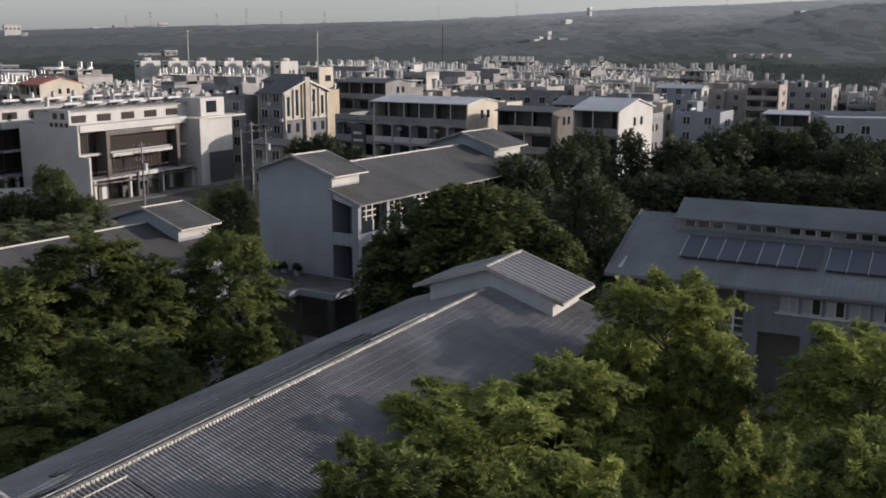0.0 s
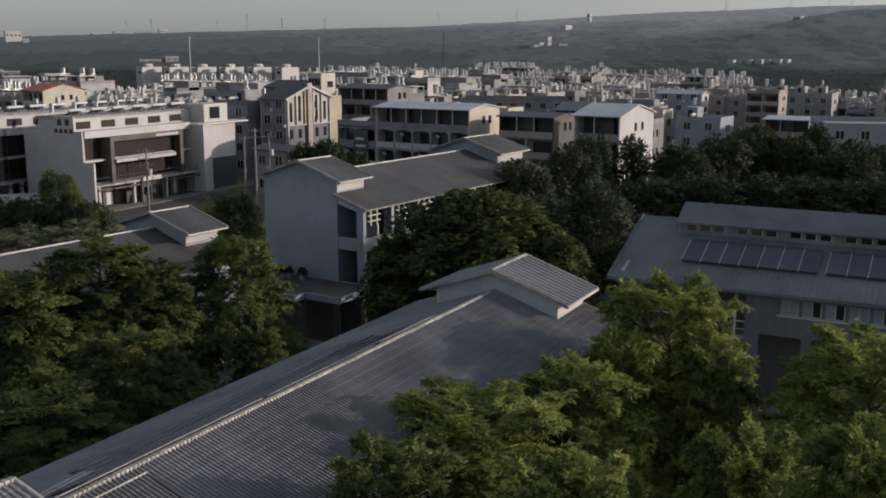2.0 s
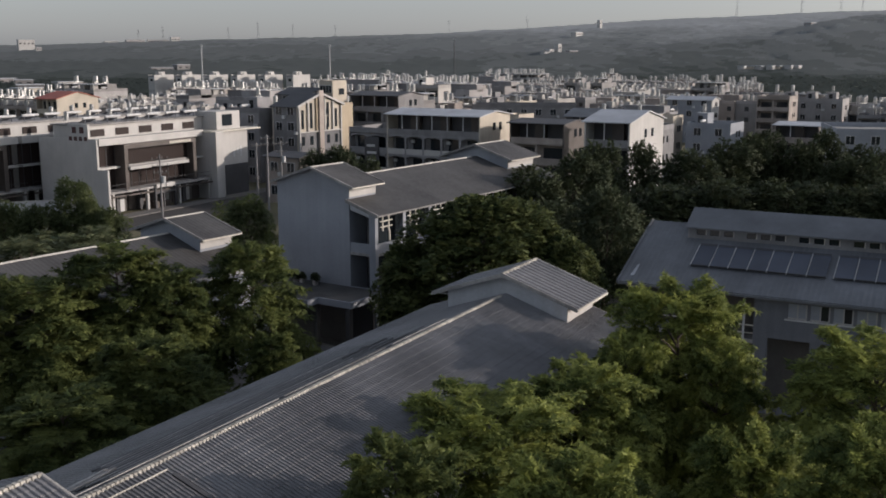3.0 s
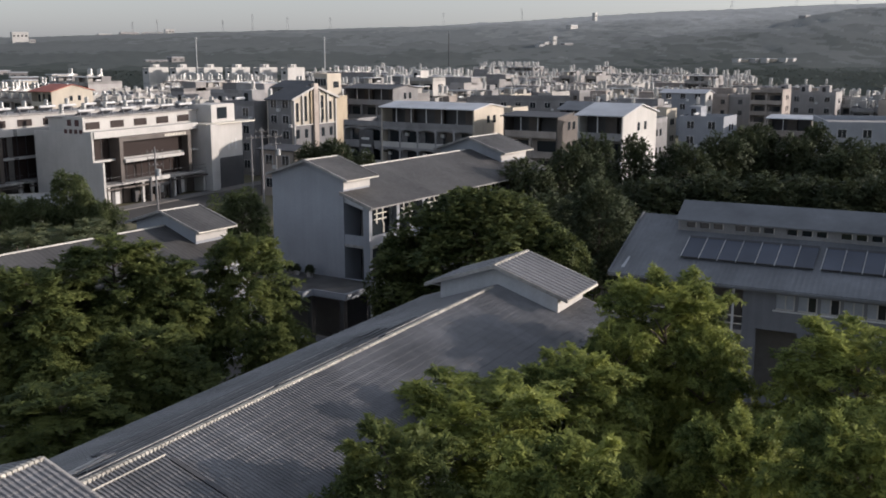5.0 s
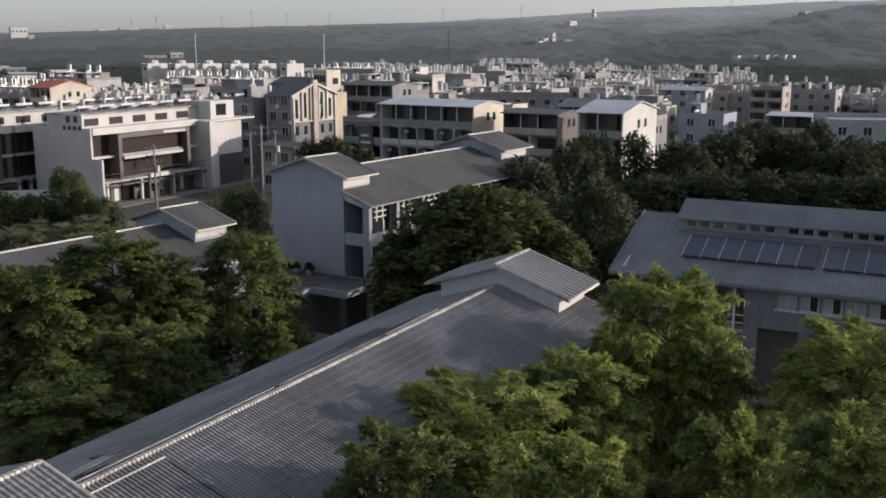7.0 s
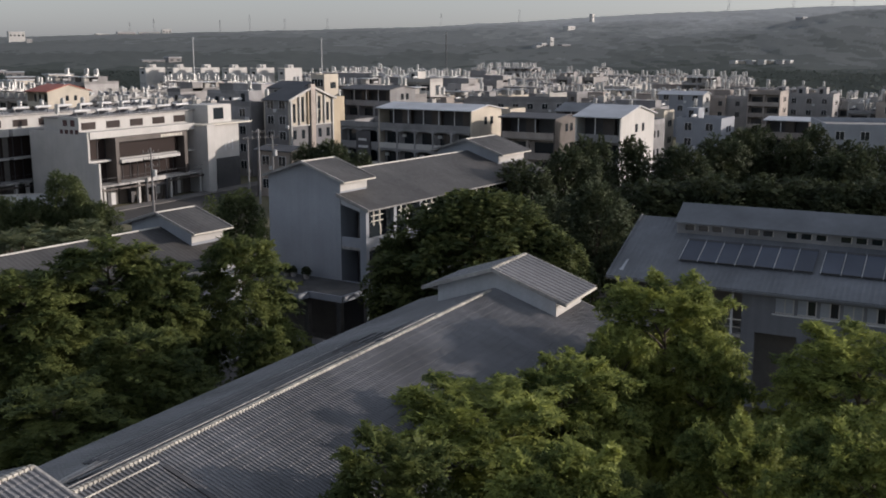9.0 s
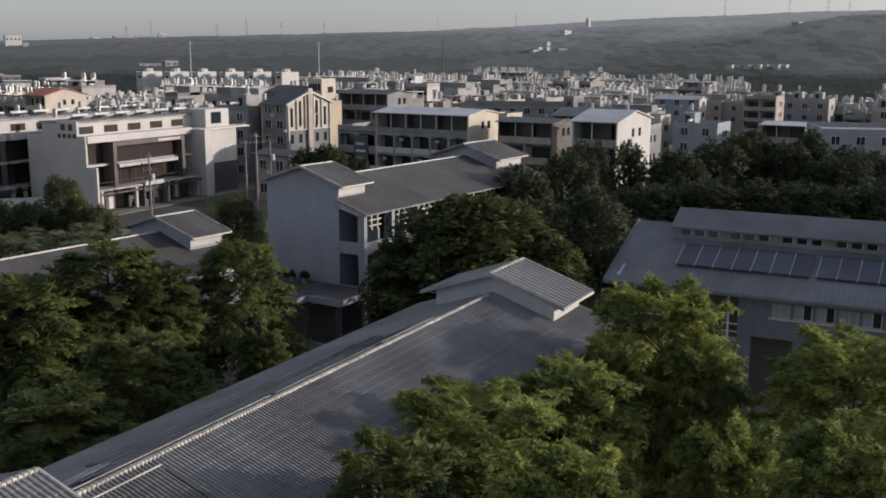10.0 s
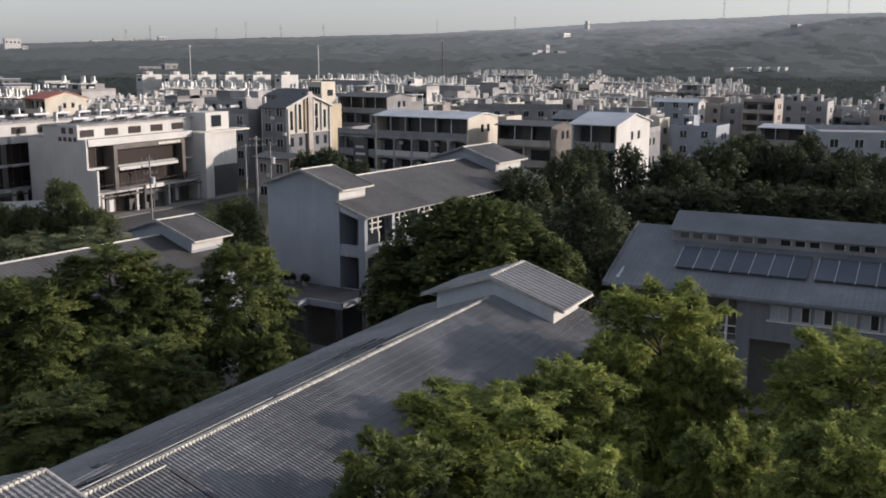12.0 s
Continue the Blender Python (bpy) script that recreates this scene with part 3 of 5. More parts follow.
def school_hall():
    s = thing("assembly_hall", pose(17.64, 72.52, 0, 0, 0, -28), "grey assembly hall with blue-grey roof and clerestory strip", "building", "school buildings")
    slope = 3.0 / 7.7
    L, R = -3.0, 34.0
    # here x runs along the ridge; the nearer slope falls to y -7.7
    n = 35
    mesh = sheet_mesh("roof_sheet", 7.75, 3.02, rib=0.02)
    mesh.materials.append(ROOF_HALL)
    roof = part("roof", boxes((L + 0.1, R - 0.1, -7.5, 7.5, 7.75, 7.85)), CONCRETE, s)
    for k in range(n):
        for side in (1, -1):
            ob = new("roof_sheet", mesh)
            ob.parent = roof
            if side > 0:
                ob.matrix_local = pose(L + k * 3 * PITCH, 0, 11.0, 0, 0, -90)
            else:
                ob.matrix_local = pose(L + (k + 1) * 3 * PITCH, 0, 11.0, 0, 0, 90)
    for y in (-7.78, 7.78):
        part("gutter", boxes((L, R + 0.7, y - 0.06, y + 0.06, 7.80, 7.92)), ROOF_HALL, s)
    for x in (L - 0.04,):
        bm = bmesh.new()
        prism(bm, [(-7.8, 8.06), (0, 11.1), (7.8, 8.06), (7.8, 7.85), (0, 10.88), (-7.8, 7.85)], "x", x - 0.05, x + 0.05)
        part("barge_board", bm, ROOF_HALL, s)
    # raised clerestory strip with a row of windows
    x0, x1 = 0.0, 34.0
    up = bmesh.new()
    prism(up, [(-2.25, 11.0), (-2.25, 11.1), (0.0, 12.2), (2.25, 11.1), (2.25, 11.0), (0, 12.05)], "x", x0, x1)
    part("clerestory_roof", up, ROOF_HALL, s)
    holes = [(0.5 + 0.95 * k + (0.6 * (k // 3)), 1.2 + 0.95 * k + (0.6 * (k // 3)), 10.52, 10.9) for k in range(28)]
    bm = wall_with_holes(bmesh.new(), x1 - x0 - 0.4, 10.0, 11.02, 0.15, holes)
    bmesh.ops.translate(bm, vec=(x0 + 0.2, -1.9, 0), verts=bm.verts[:])
    part("clerestory_wall", bm, GREYWALL, s)
    for h in holes:
        pane = part("clerestory_pane", boxes((h[0] + 0.2, h[1] + 0.2, -1.80, -1.77, h[2], h[3])), GLASS, s)
        part("frame", boxes((h[1] + 0.14, h[1] + 0.2, -1.88, -1.8, h[2], h[3])), TRIM, pane)
    bm = bmesh.new()
    prism(bm, [(-1.9, 10.2), (-1.9, 11.05), (0, 12.05), (1.9, 11.05), (1.9, 10.2)], "x", x0 + 0.1, x0 + 0.2)
    part("clerestory_wall", bm, GREYWALL, s)
    # walls
    wy = -7.0
    x0 = 5.9
    holes = [(2.0 + k * 1.36 + 0.08, 2.0 + k * 1.36 + 1.24, 6.50, 7.50) for k in range(19)]
    holes += [(0.9 + k * 3.2, 3.5 + k * 3.2, 1.0, 5.1) for k in range(8)]
    bm = wall_with_holes(bmesh.new(), 28.1, 0, 8.2, 0.25, holes)
    bmesh.ops.translate(bm, vec=(x0, wy, 0), verts=bm.verts[:])
    part("front_wall", bm, HALLWALL, s)
    for k, h in enumerate(holes[:19]):
        a, c, m = h[0] + x0, h[1] + x0, (h[0] + h[1]) / 2 + x0
        dark = k % 3 != 0
        left = part("window", boxes((a, m, wy + 0.10, wy + 0.13, h[2], h[3])), FROSTED, s)
        right = part("window", boxes((m, c, wy + 0.14, wy + 0.17, h[2], h[3])), GLASS if dark else FROSTED, s)
        part("frame", boxes((m - 0.04, m + 0.04, wy + 0.04, wy + 0.10, h[2], h[3]), (a, c, wy + 0.04, wy + 0.10, h[2], h[2] + 0.08),
                            (c - 0.09, c, wy + 0.04, wy + 0.10, h[2] + 0.08, h[3])), WHITE_NEW, right)
        if k in (4, 7, 11):
            part("air_conditioner", boxes((a + 0.2, a + 0.95, wy - 0.35, wy, 5.15, 5.65)), PAINTED, s)
    part("sill", boxes((x0 + 1.9, x0 + 27.9, wy - 0.06, wy, 6.39, 6.49)), PAINTED, s, "pale continuous sill")
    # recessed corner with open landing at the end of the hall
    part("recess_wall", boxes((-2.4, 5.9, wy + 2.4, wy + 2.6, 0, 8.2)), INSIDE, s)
    part("landing", boxes((-2.4, 5.9, wy, wy + 2.4, 4.6, 4.85)), CONCRETE, s)
    part("railing", boxes((-2.4, 5.9, wy, wy + 0.06, 5.75, 5.82)), TRIM, s)
    part("railing", boxes((-2.4, 5.9, wy, wy + 0.06, 5.25, 5.30)), TRIM, s)
    for x in (-2.3, 1.6, 5.2):
        part("post", boxes((x, x + 0.13, wy - 0.01, wy + 0.12, 0, 8.0)), PAINTED, s)
    part("inner_wall", boxes((6.1, 33.8, wy + 1.6, wy + 1.7, 0, 8.0)), INSIDE, s)
    part("back_wall", boxes((-2.4, 34.0, 6.75, 7.0, 0, 8.2)), WHITE, s)
    for x in (-2.4, 33.75):
        bm = bmesh.new()
        prism(bm, [(-6.99, 0), (6.74, 0), (6.74, 8.3), (0, 10.9), (-6.99, 8.3)], "x", x, x + 0.25)
        part("gable_wall", bm, WHITE, s)
    # solar collectors lying on the slope: two rows of wide dark panels with pale joints
    for k in range(21):
        x = 1.26 + k * 1.24 + (0.4 if k > 6 else 0)
        p = thing("solar_panel", s.matrix_world @ pose(x, -3.05, 11.0 - 3.05 * slope + 0.16, -math.degrees(math.atan(slope)) * -1, 0, 0), "dark blue solar collector in a pale frame on the hall roof", "solar panel", "collectors on the hall roof")
        part("collector", boxes((0.04, 1.18, -2.5, 0, -0.02, 0.05)), PANELBLUE, p)
        part("frame", boxes((-0.018, 0.018, -2.55, 0.04, -0.04, 0.075)), PAINTED, p)
        part("frame", boxes((0.04, 1.18, -2.55, -2.5, -0.04, 0.07)), DARKSTONE, p)
        # wide dark strip standing for the shadow gap above the panel
        part("frame", boxes((0.04, 1.18, 0.0, 0.24, -0.04, 0.07)), DARKSTONE, p)


school_near()
school_tall()
porch()
school_low()
school_hall()


# ---- trees ----
def crown_lobes(rng, R, H, n, flat, lobe):
    """Centres and radii of the leafy masses that make up a crown of half-width R and height H, base at z 0."""
    out = []
    for k in range(n):
        a = 2.399963 * k + rng.uniform(-0.5, 0.5)
        h = (k + 0.5) / n
        wide = math.sqrt(max(0.05, 1 - ((h - 0.22) / 0.80) ** 2))
        r = R * wide * rng.uniform(0.45, 0.92)
        s = lobe * R * rng.uniform(0.75, 1.25)
        out.append((r * math.cos(a), r * math.sin(a), H * (0.08 + 0.84 * h), s, s, s * flat))
    return out


def leaf_mesh(name, p, out, sl, lit, leaf_len, leaf_w, n_leaf, droop, rng):
    """Single leaves set on both sides of drooping twigs: p starts, out directions, sl lengths of the twigs; lit: the way the leaf mass faces."""
    count = len(p)
    side = unit(np.cross(out, np.array([0, 0, 1.0])))
    up = np.cross(side, out)
    V = []
    for j in range(n_leaf):
        s = (j + 0.6) / n_leaf
        sign = 1 if j % 2 else -1
        base = p + out * (sl * s)[:, None]
        base[:, 2] -= droop * sl * s * s
        ld = side * sign * 0.85 + out * 0.55 + rng.normal(scale=0.22, size=(count, 3))
        ld[:, 2] -= 0.08 + 0.3 * droop
        ld = unit(ld)
        lw = unit(np.cross(ld, up + rng.normal(scale=0.35, size=(count, 3))))
        ll = leaf_len * rng.uniform(0.7, 1.25, count)[:, None]
        ww = leaf_w * rng.uniform(0.7, 1.25, count)[:, None]
        V.append(np.stack([base + lw * ww * 0.5, base + ld * ll, base - lw * ww * 0.5], axis=1))
    return faces_mesh(name, np.concatenate(V), np.tile(lit, (n_leaf, 1)))


def faces_mesh(name, V, lit, own=0.55):
    """Loose triangles, softly shaded by the way their leafy mass faces."""
    flat = unit(np.cross(V[:, 1] - V[:, 0], V[:, 2] - V[:, 0]))
    back = (flat * lit).sum(axis=1) < 0
    V[back] = V[back][:, ::-1]
    flat[back] *= -1
    soft = unit(own * flat + (1 - own) * lit)
    nf = len(V)
    mesh = bpy.data.meshes.new(name)
    mesh.vertices.add(nf * 3)
    mesh.vertices.foreach_set("co", V.astype(np.float32).ravel())
    mesh.loops.add(nf * 3)
    mesh.loops.foreach_set("vertex_index", np.arange(nf * 3, dtype=np.int32))
    mesh.polygons.add(nf)
    mesh.polygons.foreach_set("loop_start", np.arange(0, nf * 3, 3, dtype=np.int32))
    mesh.update(calc_edges=True)
    mesh.normals_split_custom_set_from_vertices(np.repeat(soft, 3, axis=0).astype(np.float32))
    return mesh


def unit(a):
    return a / (np.linalg.norm(a, axis=1)[:, None] + 1e-9)


def lobe_twigs(lobes, count, length, rng, fill=0.12):
    """Twigs that stand out of rounded leafy masses."""
    L = np.array(lobes)
    area = L[:, 3] ** 2
    pick = rng.choice(len(L), size=count, p=area / area.sum())
    d = rng.normal(size=(count, 3))
    d[:, 2] = d[:, 2] * 0.9 + 0.25
    d = unit(d)
    rad = np.where(rng.random(count) < fill, rng.uniform(0.25, 0.8, count), rng.uniform(0.78, 1.02, count))
    p = L[pick, :3] + d * L[pick, 3:6] * rad[:, None]
    out = d * np.array([1, 1, 0.35]) + rng.normal(scale=0.35, size=(count, 3))
    out += 0.5 * unit(p - L[:, :3].mean(axis=0)) * np.array([1, 1, 0.3])
    return p, unit(out), length * rng.uniform(0.6, 1.3, count), unit(d + np.array([0, 0, 0.25]))


def bough_twigs(R, H, boughs, per, cone, droop, fan, rng):
    """Flat fans of twigs along boughs that spread from the stem in tiers. Returns the twigs and the boughs' lines."""
    P, O, S, N, lines = [], [], [], [], []
    for k in range(boughs):
        h = (k + rng.uniform(0, 1)) / boughs
        az = 2.399963 * k + rng.uniform(-0.5, 0.5)
        dome = math.sqrt(max(0.0, 1 - (1.35 * h - 0.45) ** 2)) if h > 0.333 else 0.80 + 0.6 * h
        wide = (1 - cone) * dome + cone * (1 - 0.86 * h)
        L = R * wide * rng.uniform(0.72, 1.12) + 0.25
        d = np.array([math.cos(az), math.sin(az), 0])
        rise = 0.15 + 0.75 * h * h + rng.uniform(-0.1, 0.1)
        start = np.array([0, 0, H * (0.05 + 0.72 * h)])
        s = np.linspace(0.2, 1.0, per) ** 0.65
        pts = start + d * (L * s)[:, None]
        pts[:, 2] += L * (rise * s - droop * s * s)
        pts += rng.normal(scale=0.05 * L, size=pts.shape) * np.array([1, 1, 0.3])
        tan = np.repeat(d[None], per, 0)
        tan[:, 2] = rise - 2 * droop * s
        side = np.array([-d[1], d[0], 0]) * np.where(np.arange(per) % 2, 1, -1)[:, None]
        o = tan * 0.65 + side * rng.uniform(0.3, 1.1, per)[:, None] + rng.normal(scale=0.22, size=(per, 3))
        o[:, 2] += rng.uniform(-0.1, 0.3, per)
        P.append(pts)
        O.append(o)
        S.append(fan * R * (0.25 + 0.75 * np.sin(np.pi * np.clip(s, 0, 0.93))) * rng.uniform(0.6, 1.25, per))
        N.append(tan * 0.5 + np.array([0, 0, 0.9]) + 0.25 * o)
        lines.append([tuple(start + d * L * q + np.array([0, 0, L * (rise * q - droop * q * q)])) for q in (0, 0.2, 0.4, 0.58)])
    return np.concatenate(P), unit(np.concatenate(O)), np.concatenate(S), unit(np.concatenate(N)), lines


def trunk_mesh(lines, z_crown, height, radius, rng):
    """A tapered, slightly bent trunk with limbs that reach out into the crown. Crown base at z_crown."""
    bm = bmesh.new()
    top = z_crown + height
    bend = [rng.uniform(-0.2, 0.2) for _ in range(2)]
    spine = [(bend[0] * math.sin(k), bend[1] * math.sin(k * 1.3), top * k / 6) for k in range(7)]
    tube(bm, spine, [radius * (1.3 if k == 0 else 1 - 0.14 * k) for k in range(7)], 9)
    for q in lines:
        pts = [(x, y, z + z_crown) for x, y, z in q]
        tube(bm, pts, [radius * 0.26, radius * 0.16, radius * 0.08, radius * 0.02], 5)
    mesh = bpy.data.meshes.new("trunk")
    bm.to_mesh(mesh)
    bm.free()
    mesh.materials.append(BARK)
    return mesh


# boughs: number, twigs on each, cone share, droop, fan; leaf length, width, leaves a twig, leaf droop, material
BOUGHS = {
    "feather": (140, 64, 0.15, 0.40, 0.15, 0.25, 0.085, 12, 0.26, LEAF_NEAR),
    "layered": (120, 50, 0.45, 0.40, 0.16, 0.26, 0.105, 10, 0.22, LEAF_LEFT),
}
# lobes: number, flatness, size, twigs, twig length, leaf length, width, leaves a twig, leaf droop, material
LOBES = {
    "dome": (150, 0.80, 0.125, 12000, 0.24, 0.20, 0.12, 8, 0.10, LEAF_ROUND),
    "round": (75, 0.78, 0.20, 6600, 0.34, 0.27, 0.16, 8, 0.10, LEAF_ROUND),
    "belt": (38, 0.65, 0.25, 2800, 0.55, 0.34, 0.18, 7, 0.15, LEAF_BELT),
    "grove": (46, 0.65, 0.24, 3600, 0.5, 0.30, 0.17, 7, 0.20, LEAF_GROVE),
    "shrub": (16, 0.80, 0.36, 900, 0.40, 0.28, 0.16, 7, 0.10, LEAF_LEFT),
}
CROWNS = {}


def tree(kind, x, y, top, R, seed, label, group=""):
    """One tree; alike kinds share a few crown shapes, turned and scaled."""
    key = (kind, seed)
    if key not in CROWNS:
        rng = np.random.default_rng(seed * 7 + len(kind))
        rnd = random.Random(seed * 5 + len(kind))
        if kind in BOUGHS:
            n, per, cone, droop, fan, ll, lw, nl, ld, mat = BOUGHS[kind]
            p, out, sl, lit, lines = bough_twigs(5.0, 6.9, n, per, cone, droop, fan, rng)
            lines = lines[::7]
        else:
            n, flat, lobe, count, length, ll, lw, nl, ld, mat = LOBES[kind]
            lobes = crown_lobes(rnd, 5.0, 6.6, n, flat, lobe)
            p, out, sl, lit = lobe_twigs(lobes, count, length, rng)
            lines = [[(0, 0, l[2] * 0.4), (l[0] * 0.4, l[1] * 0.4, l[2] * 0.65), (l[0] * 0.7, l[1] * 0.7, l[2] * 0.85), (l[0], l[1], l[2])] for l in lobes[::3]]
        leaves = leaf_mesh("crown", p, out, sl, lit, ll, lw, nl, ld, rng)
        leaves.materials.append(mat)
        CROWNS[key] = (leaves, trunk_mesh(lines, 3.4, 5.2, 0.26, rnd))
    leaves, trunk = CROWNS[key]
    s = R / 5.0
    sz = top / 10.3
    t = thing("tree", pose(x, y, 0, 0, 0, (seed * 77 + x * 13 + y * 29) % 360), label, "tree", group)
    a = mesh_object("trunk", trunk, None, t)
    a.matrix_local = Matrix.Diagonal((s, s, sz, 1))
    c = mesh_object("crown", leaves, None, t)
    c.matrix_local = Matrix.Diagonal((s, s, sz, 1)) @ pose(0, 0, 3.4)
    return t


TREES = [
    ("feather", 1.3, 34.0, 11.7, 5.0, 1),
    ("feather", 5.0, 38.0, 11.5, 3.8, 2),
    ("feather", 10.1, 44.0, 13.5, 3.9, 3),
    ("feather", 16.5, 38.0, 12.6, 4.6, 1),
    ("layered", 6.4, 31.5, 9.6, 2.6, 2),
    ("feather", 9.7, 31.0, 11.5, 2.7, 3),
    # darker leaf kind, for the shaded left side of the feathery tree
    ("layered", -1.5, 28.0, 12.5, 3.4, 3),
    ("feather", 11.2, 41.0, 11.5, 2.5, 2),
    ("feather", 7.6, 41.0, 11.8, 2.3, 1),
    ("feather", 3.5, 27.0, 12.3, 3.2, 1),
    ("feather", 12.4, 27.0, 13.3, 3.5, 2),
    ("layered", -20.1, 60.0, 12.2, 5.6, 1),
    ("layered", -12.4, 62.0, 12.2, 4.2, 2),
    ("layered", -23.6, 56.0, 11.3, 5.1, 2),
    ("layered", -15.5, 50.0, 9.3, 4.3, 3),
    ("layered", -18.0, 45.0, 7.8, 5.0, 1),
    ("layered", -13.8, 52.0, 6.9, 3.3, 2),
    ("layered", -10.6, 58.0, 7.2, 2.4, 3),
    ("layered", -16.7, 59.0, 11.1, 3.7, 1),
    ("layered", -22.2, 58.0, 9.3, 5.0, 3),
    ("layered", -17.1, 38.0, 6.2, 3.8, 3),
    ("layered", -14.5, 42.0, 6.4, 3.5, 1),
    ("dome", 2.5, 69.5, 13.9, 7.5, 1),
    ("round", 7.6, 67.0, 10.9, 3.4, 3),
    ("round", -3.0, 69.0, 10.4, 2.6, 2),
    ("round", 3.0, 62.5, 9.8, 3.6, 1),
    ("belt", 7.9, 96.0, 12.7, 4.0, 1),
    ("belt", 12.7, 100.0, 13.7, 3.4, 2),
    ("belt", 16.4, 112.0, 13.5, 3.8, 3),
    ("belt", 22.5, 118.0, 13.2, 3.0, 1),
    ("belt", 26.8, 112.0, 12.7, 4.4, 2),
    ("belt", 32.2, 116.0, 13.3, 4.5, 3),
    ("belt", 36.0, 120.0, 13.9, 3.2, 2),
    ("belt", 41.6, 118.0, 13.0, 3.2, 3),
    ("belt", 48.2, 117.0, 12.8, 3.5, 1),
    ("belt", 38.7, 122.0, 14.1, 3.5, 1),
    ("belt", 45.1, 122.0, 14.3, 2.7, 2),
    ("belt", 45.0, 112.0, 11.9, 5.0, 3),
    ("belt", 50.2, 114.0, 12.4, 3.8, 1),
    ("belt", 8.6, 86.0, 10.6, 4.4, 3),
    ("belt", 14.4, 92.0, 10.3, 4.9, 1),
    ("belt", 20.8, 98.0, 10.6, 5.5, 2),
    ("belt", 26.9, 98.0, 10.9, 5.5, 3),
    ("belt", 32.9, 98.0, 11.1, 5.5, 1),
    ("belt", 38.1, 97.0, 10.7, 4.9, 2),
    ("belt", 43.0, 97.0, 11.0, 4.9, 3),
    ("belt", 12.6, 80.5, 12.6, 3.4, 2),
    ("grove", -39.8, 106.0, 10.3, 2.9, 1),
    ("grove", -35.3, 104.0, 7.5, 2.4, 2),
    ("grove", -43.5, 106.0, 7.5, 3.0, 2),
    ("grove", -47.3, 106.0, 7.8, 3.0, 1),
    ("grove", -37.7, 105.0, 8.2, 2.4, 2),
    ("shrub", -44.8, 106.0, 5.8, 2.2, 1),
    ("grove", -21.1, 104.0, 8.7, 3.1, 1),
    ("shrub", -24.7, 108.0, 7.5, 1.8, 1),
    ("belt", -12.8, 118.0, 12.7, 3.3, 2),
    ("belt", -9.0, 112.0, 12.1, 2.2, 1),
    ("belt", -15.6, 119.0, 12.0, 2.7, 3),
    ("shrub", -16.4, 92.0, 7.7, 1.2, 1),
    ("layered", 13.6, 50.0, 11.4, 1.8, 2),
    ("shrub", -48.5, 112.0, 6.6, 3.2, 2),
]
LABELS = {"feather": "tall tree with feathery fresh green leaves in evening light",
          "layered": "dark green tree with layered drooping branches",
          "dome": "wide domed tree with dense dark green leaves",
          "round": "broad round tree with dense dark leaves",
          "belt": "dark tree in the dense belt behind the hall",
          "grove": "olive-green street tree with a loose crown",
          "shrub": "low bushy shrub at the edge of the campus"}
GROUPS = {"feather": "feathery trees", "layered": "layered trees", "dome": "round trees", "round": "round trees", "belt": "tree belt", "grove": "street trees", "shrub": "shrubs"}
for kind, x, y, top, R, seed in TREES:
    tree(kind, x, y, top, R, seed, LABELS[kind], group=GROUPS[kind])


# ---- town ----
def tank_mesh():
    """A steel water tank on a four-legged stand, with ribs round its barrel."""
    bm = bmesh.new()
    tube(bm, [(0, 0, 0.55), (0, 0, 0.6), (0, 0, 0.95), (0, 0, 0.98), (0, 0, 1.01), (0, 0, 1.35), (0, 0, 1.38), (0, 0, 1.41), (0, 0, 1.7), (0, 0, 1.8), (0, 0, 1.86)],
         [0.3, 0.34, 0.34, 0.37, 0.34, 0.34, 0.37, 0.34, 0.34, 0.24, 0.08], 12)
    for sx, sy in ((1, 1), (1, -1), (-1, 1), (-1, -1)):
        box(bm, sx * 0.25 - 0.04, sx * 0.25 + 0.04, sy * 0.25 - 0.04, sy * 0.25 + 0.04, 0, 0.56)
    box(bm, -0.32, 0.32, -0.32, 0.32, 0.5, 0.56)
    mesh = bpy.data.meshes.new("water_tank")
    bm.to_mesh(mesh)
    bm.free()
    mesh.materials.append(STEEL)
    return mesh


def heater_mesh():
    """A solar water heater: sloping collector on posts, a lying white tank along its upper edge."""
    bm = bmesh.new()
    prism(bm, [(0, 0.15), (1.6, 0.9), (1.6, 1.0), (0, 0.25)], "y", 0, 1.8)
    box(bm, 1.5, 1.6, 0.1, 0.2, 0, 0.9)
    box(bm, 1.5, 1.6, 1.6, 1.7, 0, 0.9)
    n = len(bm.faces)
    tube(bm, [(1.75, -0.3, 1.15), (1.75, -0.2, 1.15), (1.75, 2.0, 1.15), (1.75, 2.1, 1.15)], [0.2, 0.27, 0.27, 0.2], 10)
    bm.faces.ensure_lookup_table()
    for f in bm.faces[n:]:
        f.material_index = 1
    mesh = bpy.data.meshes.new("water_heater")
    bm.to_mesh(mesh)
    bm.free()
    mesh.materials.append(PANELBLUE)
    mesh.materials.append(PAINTED)
    return mesh


TANK, HEATER = tank_mesh(), heater_mesh()


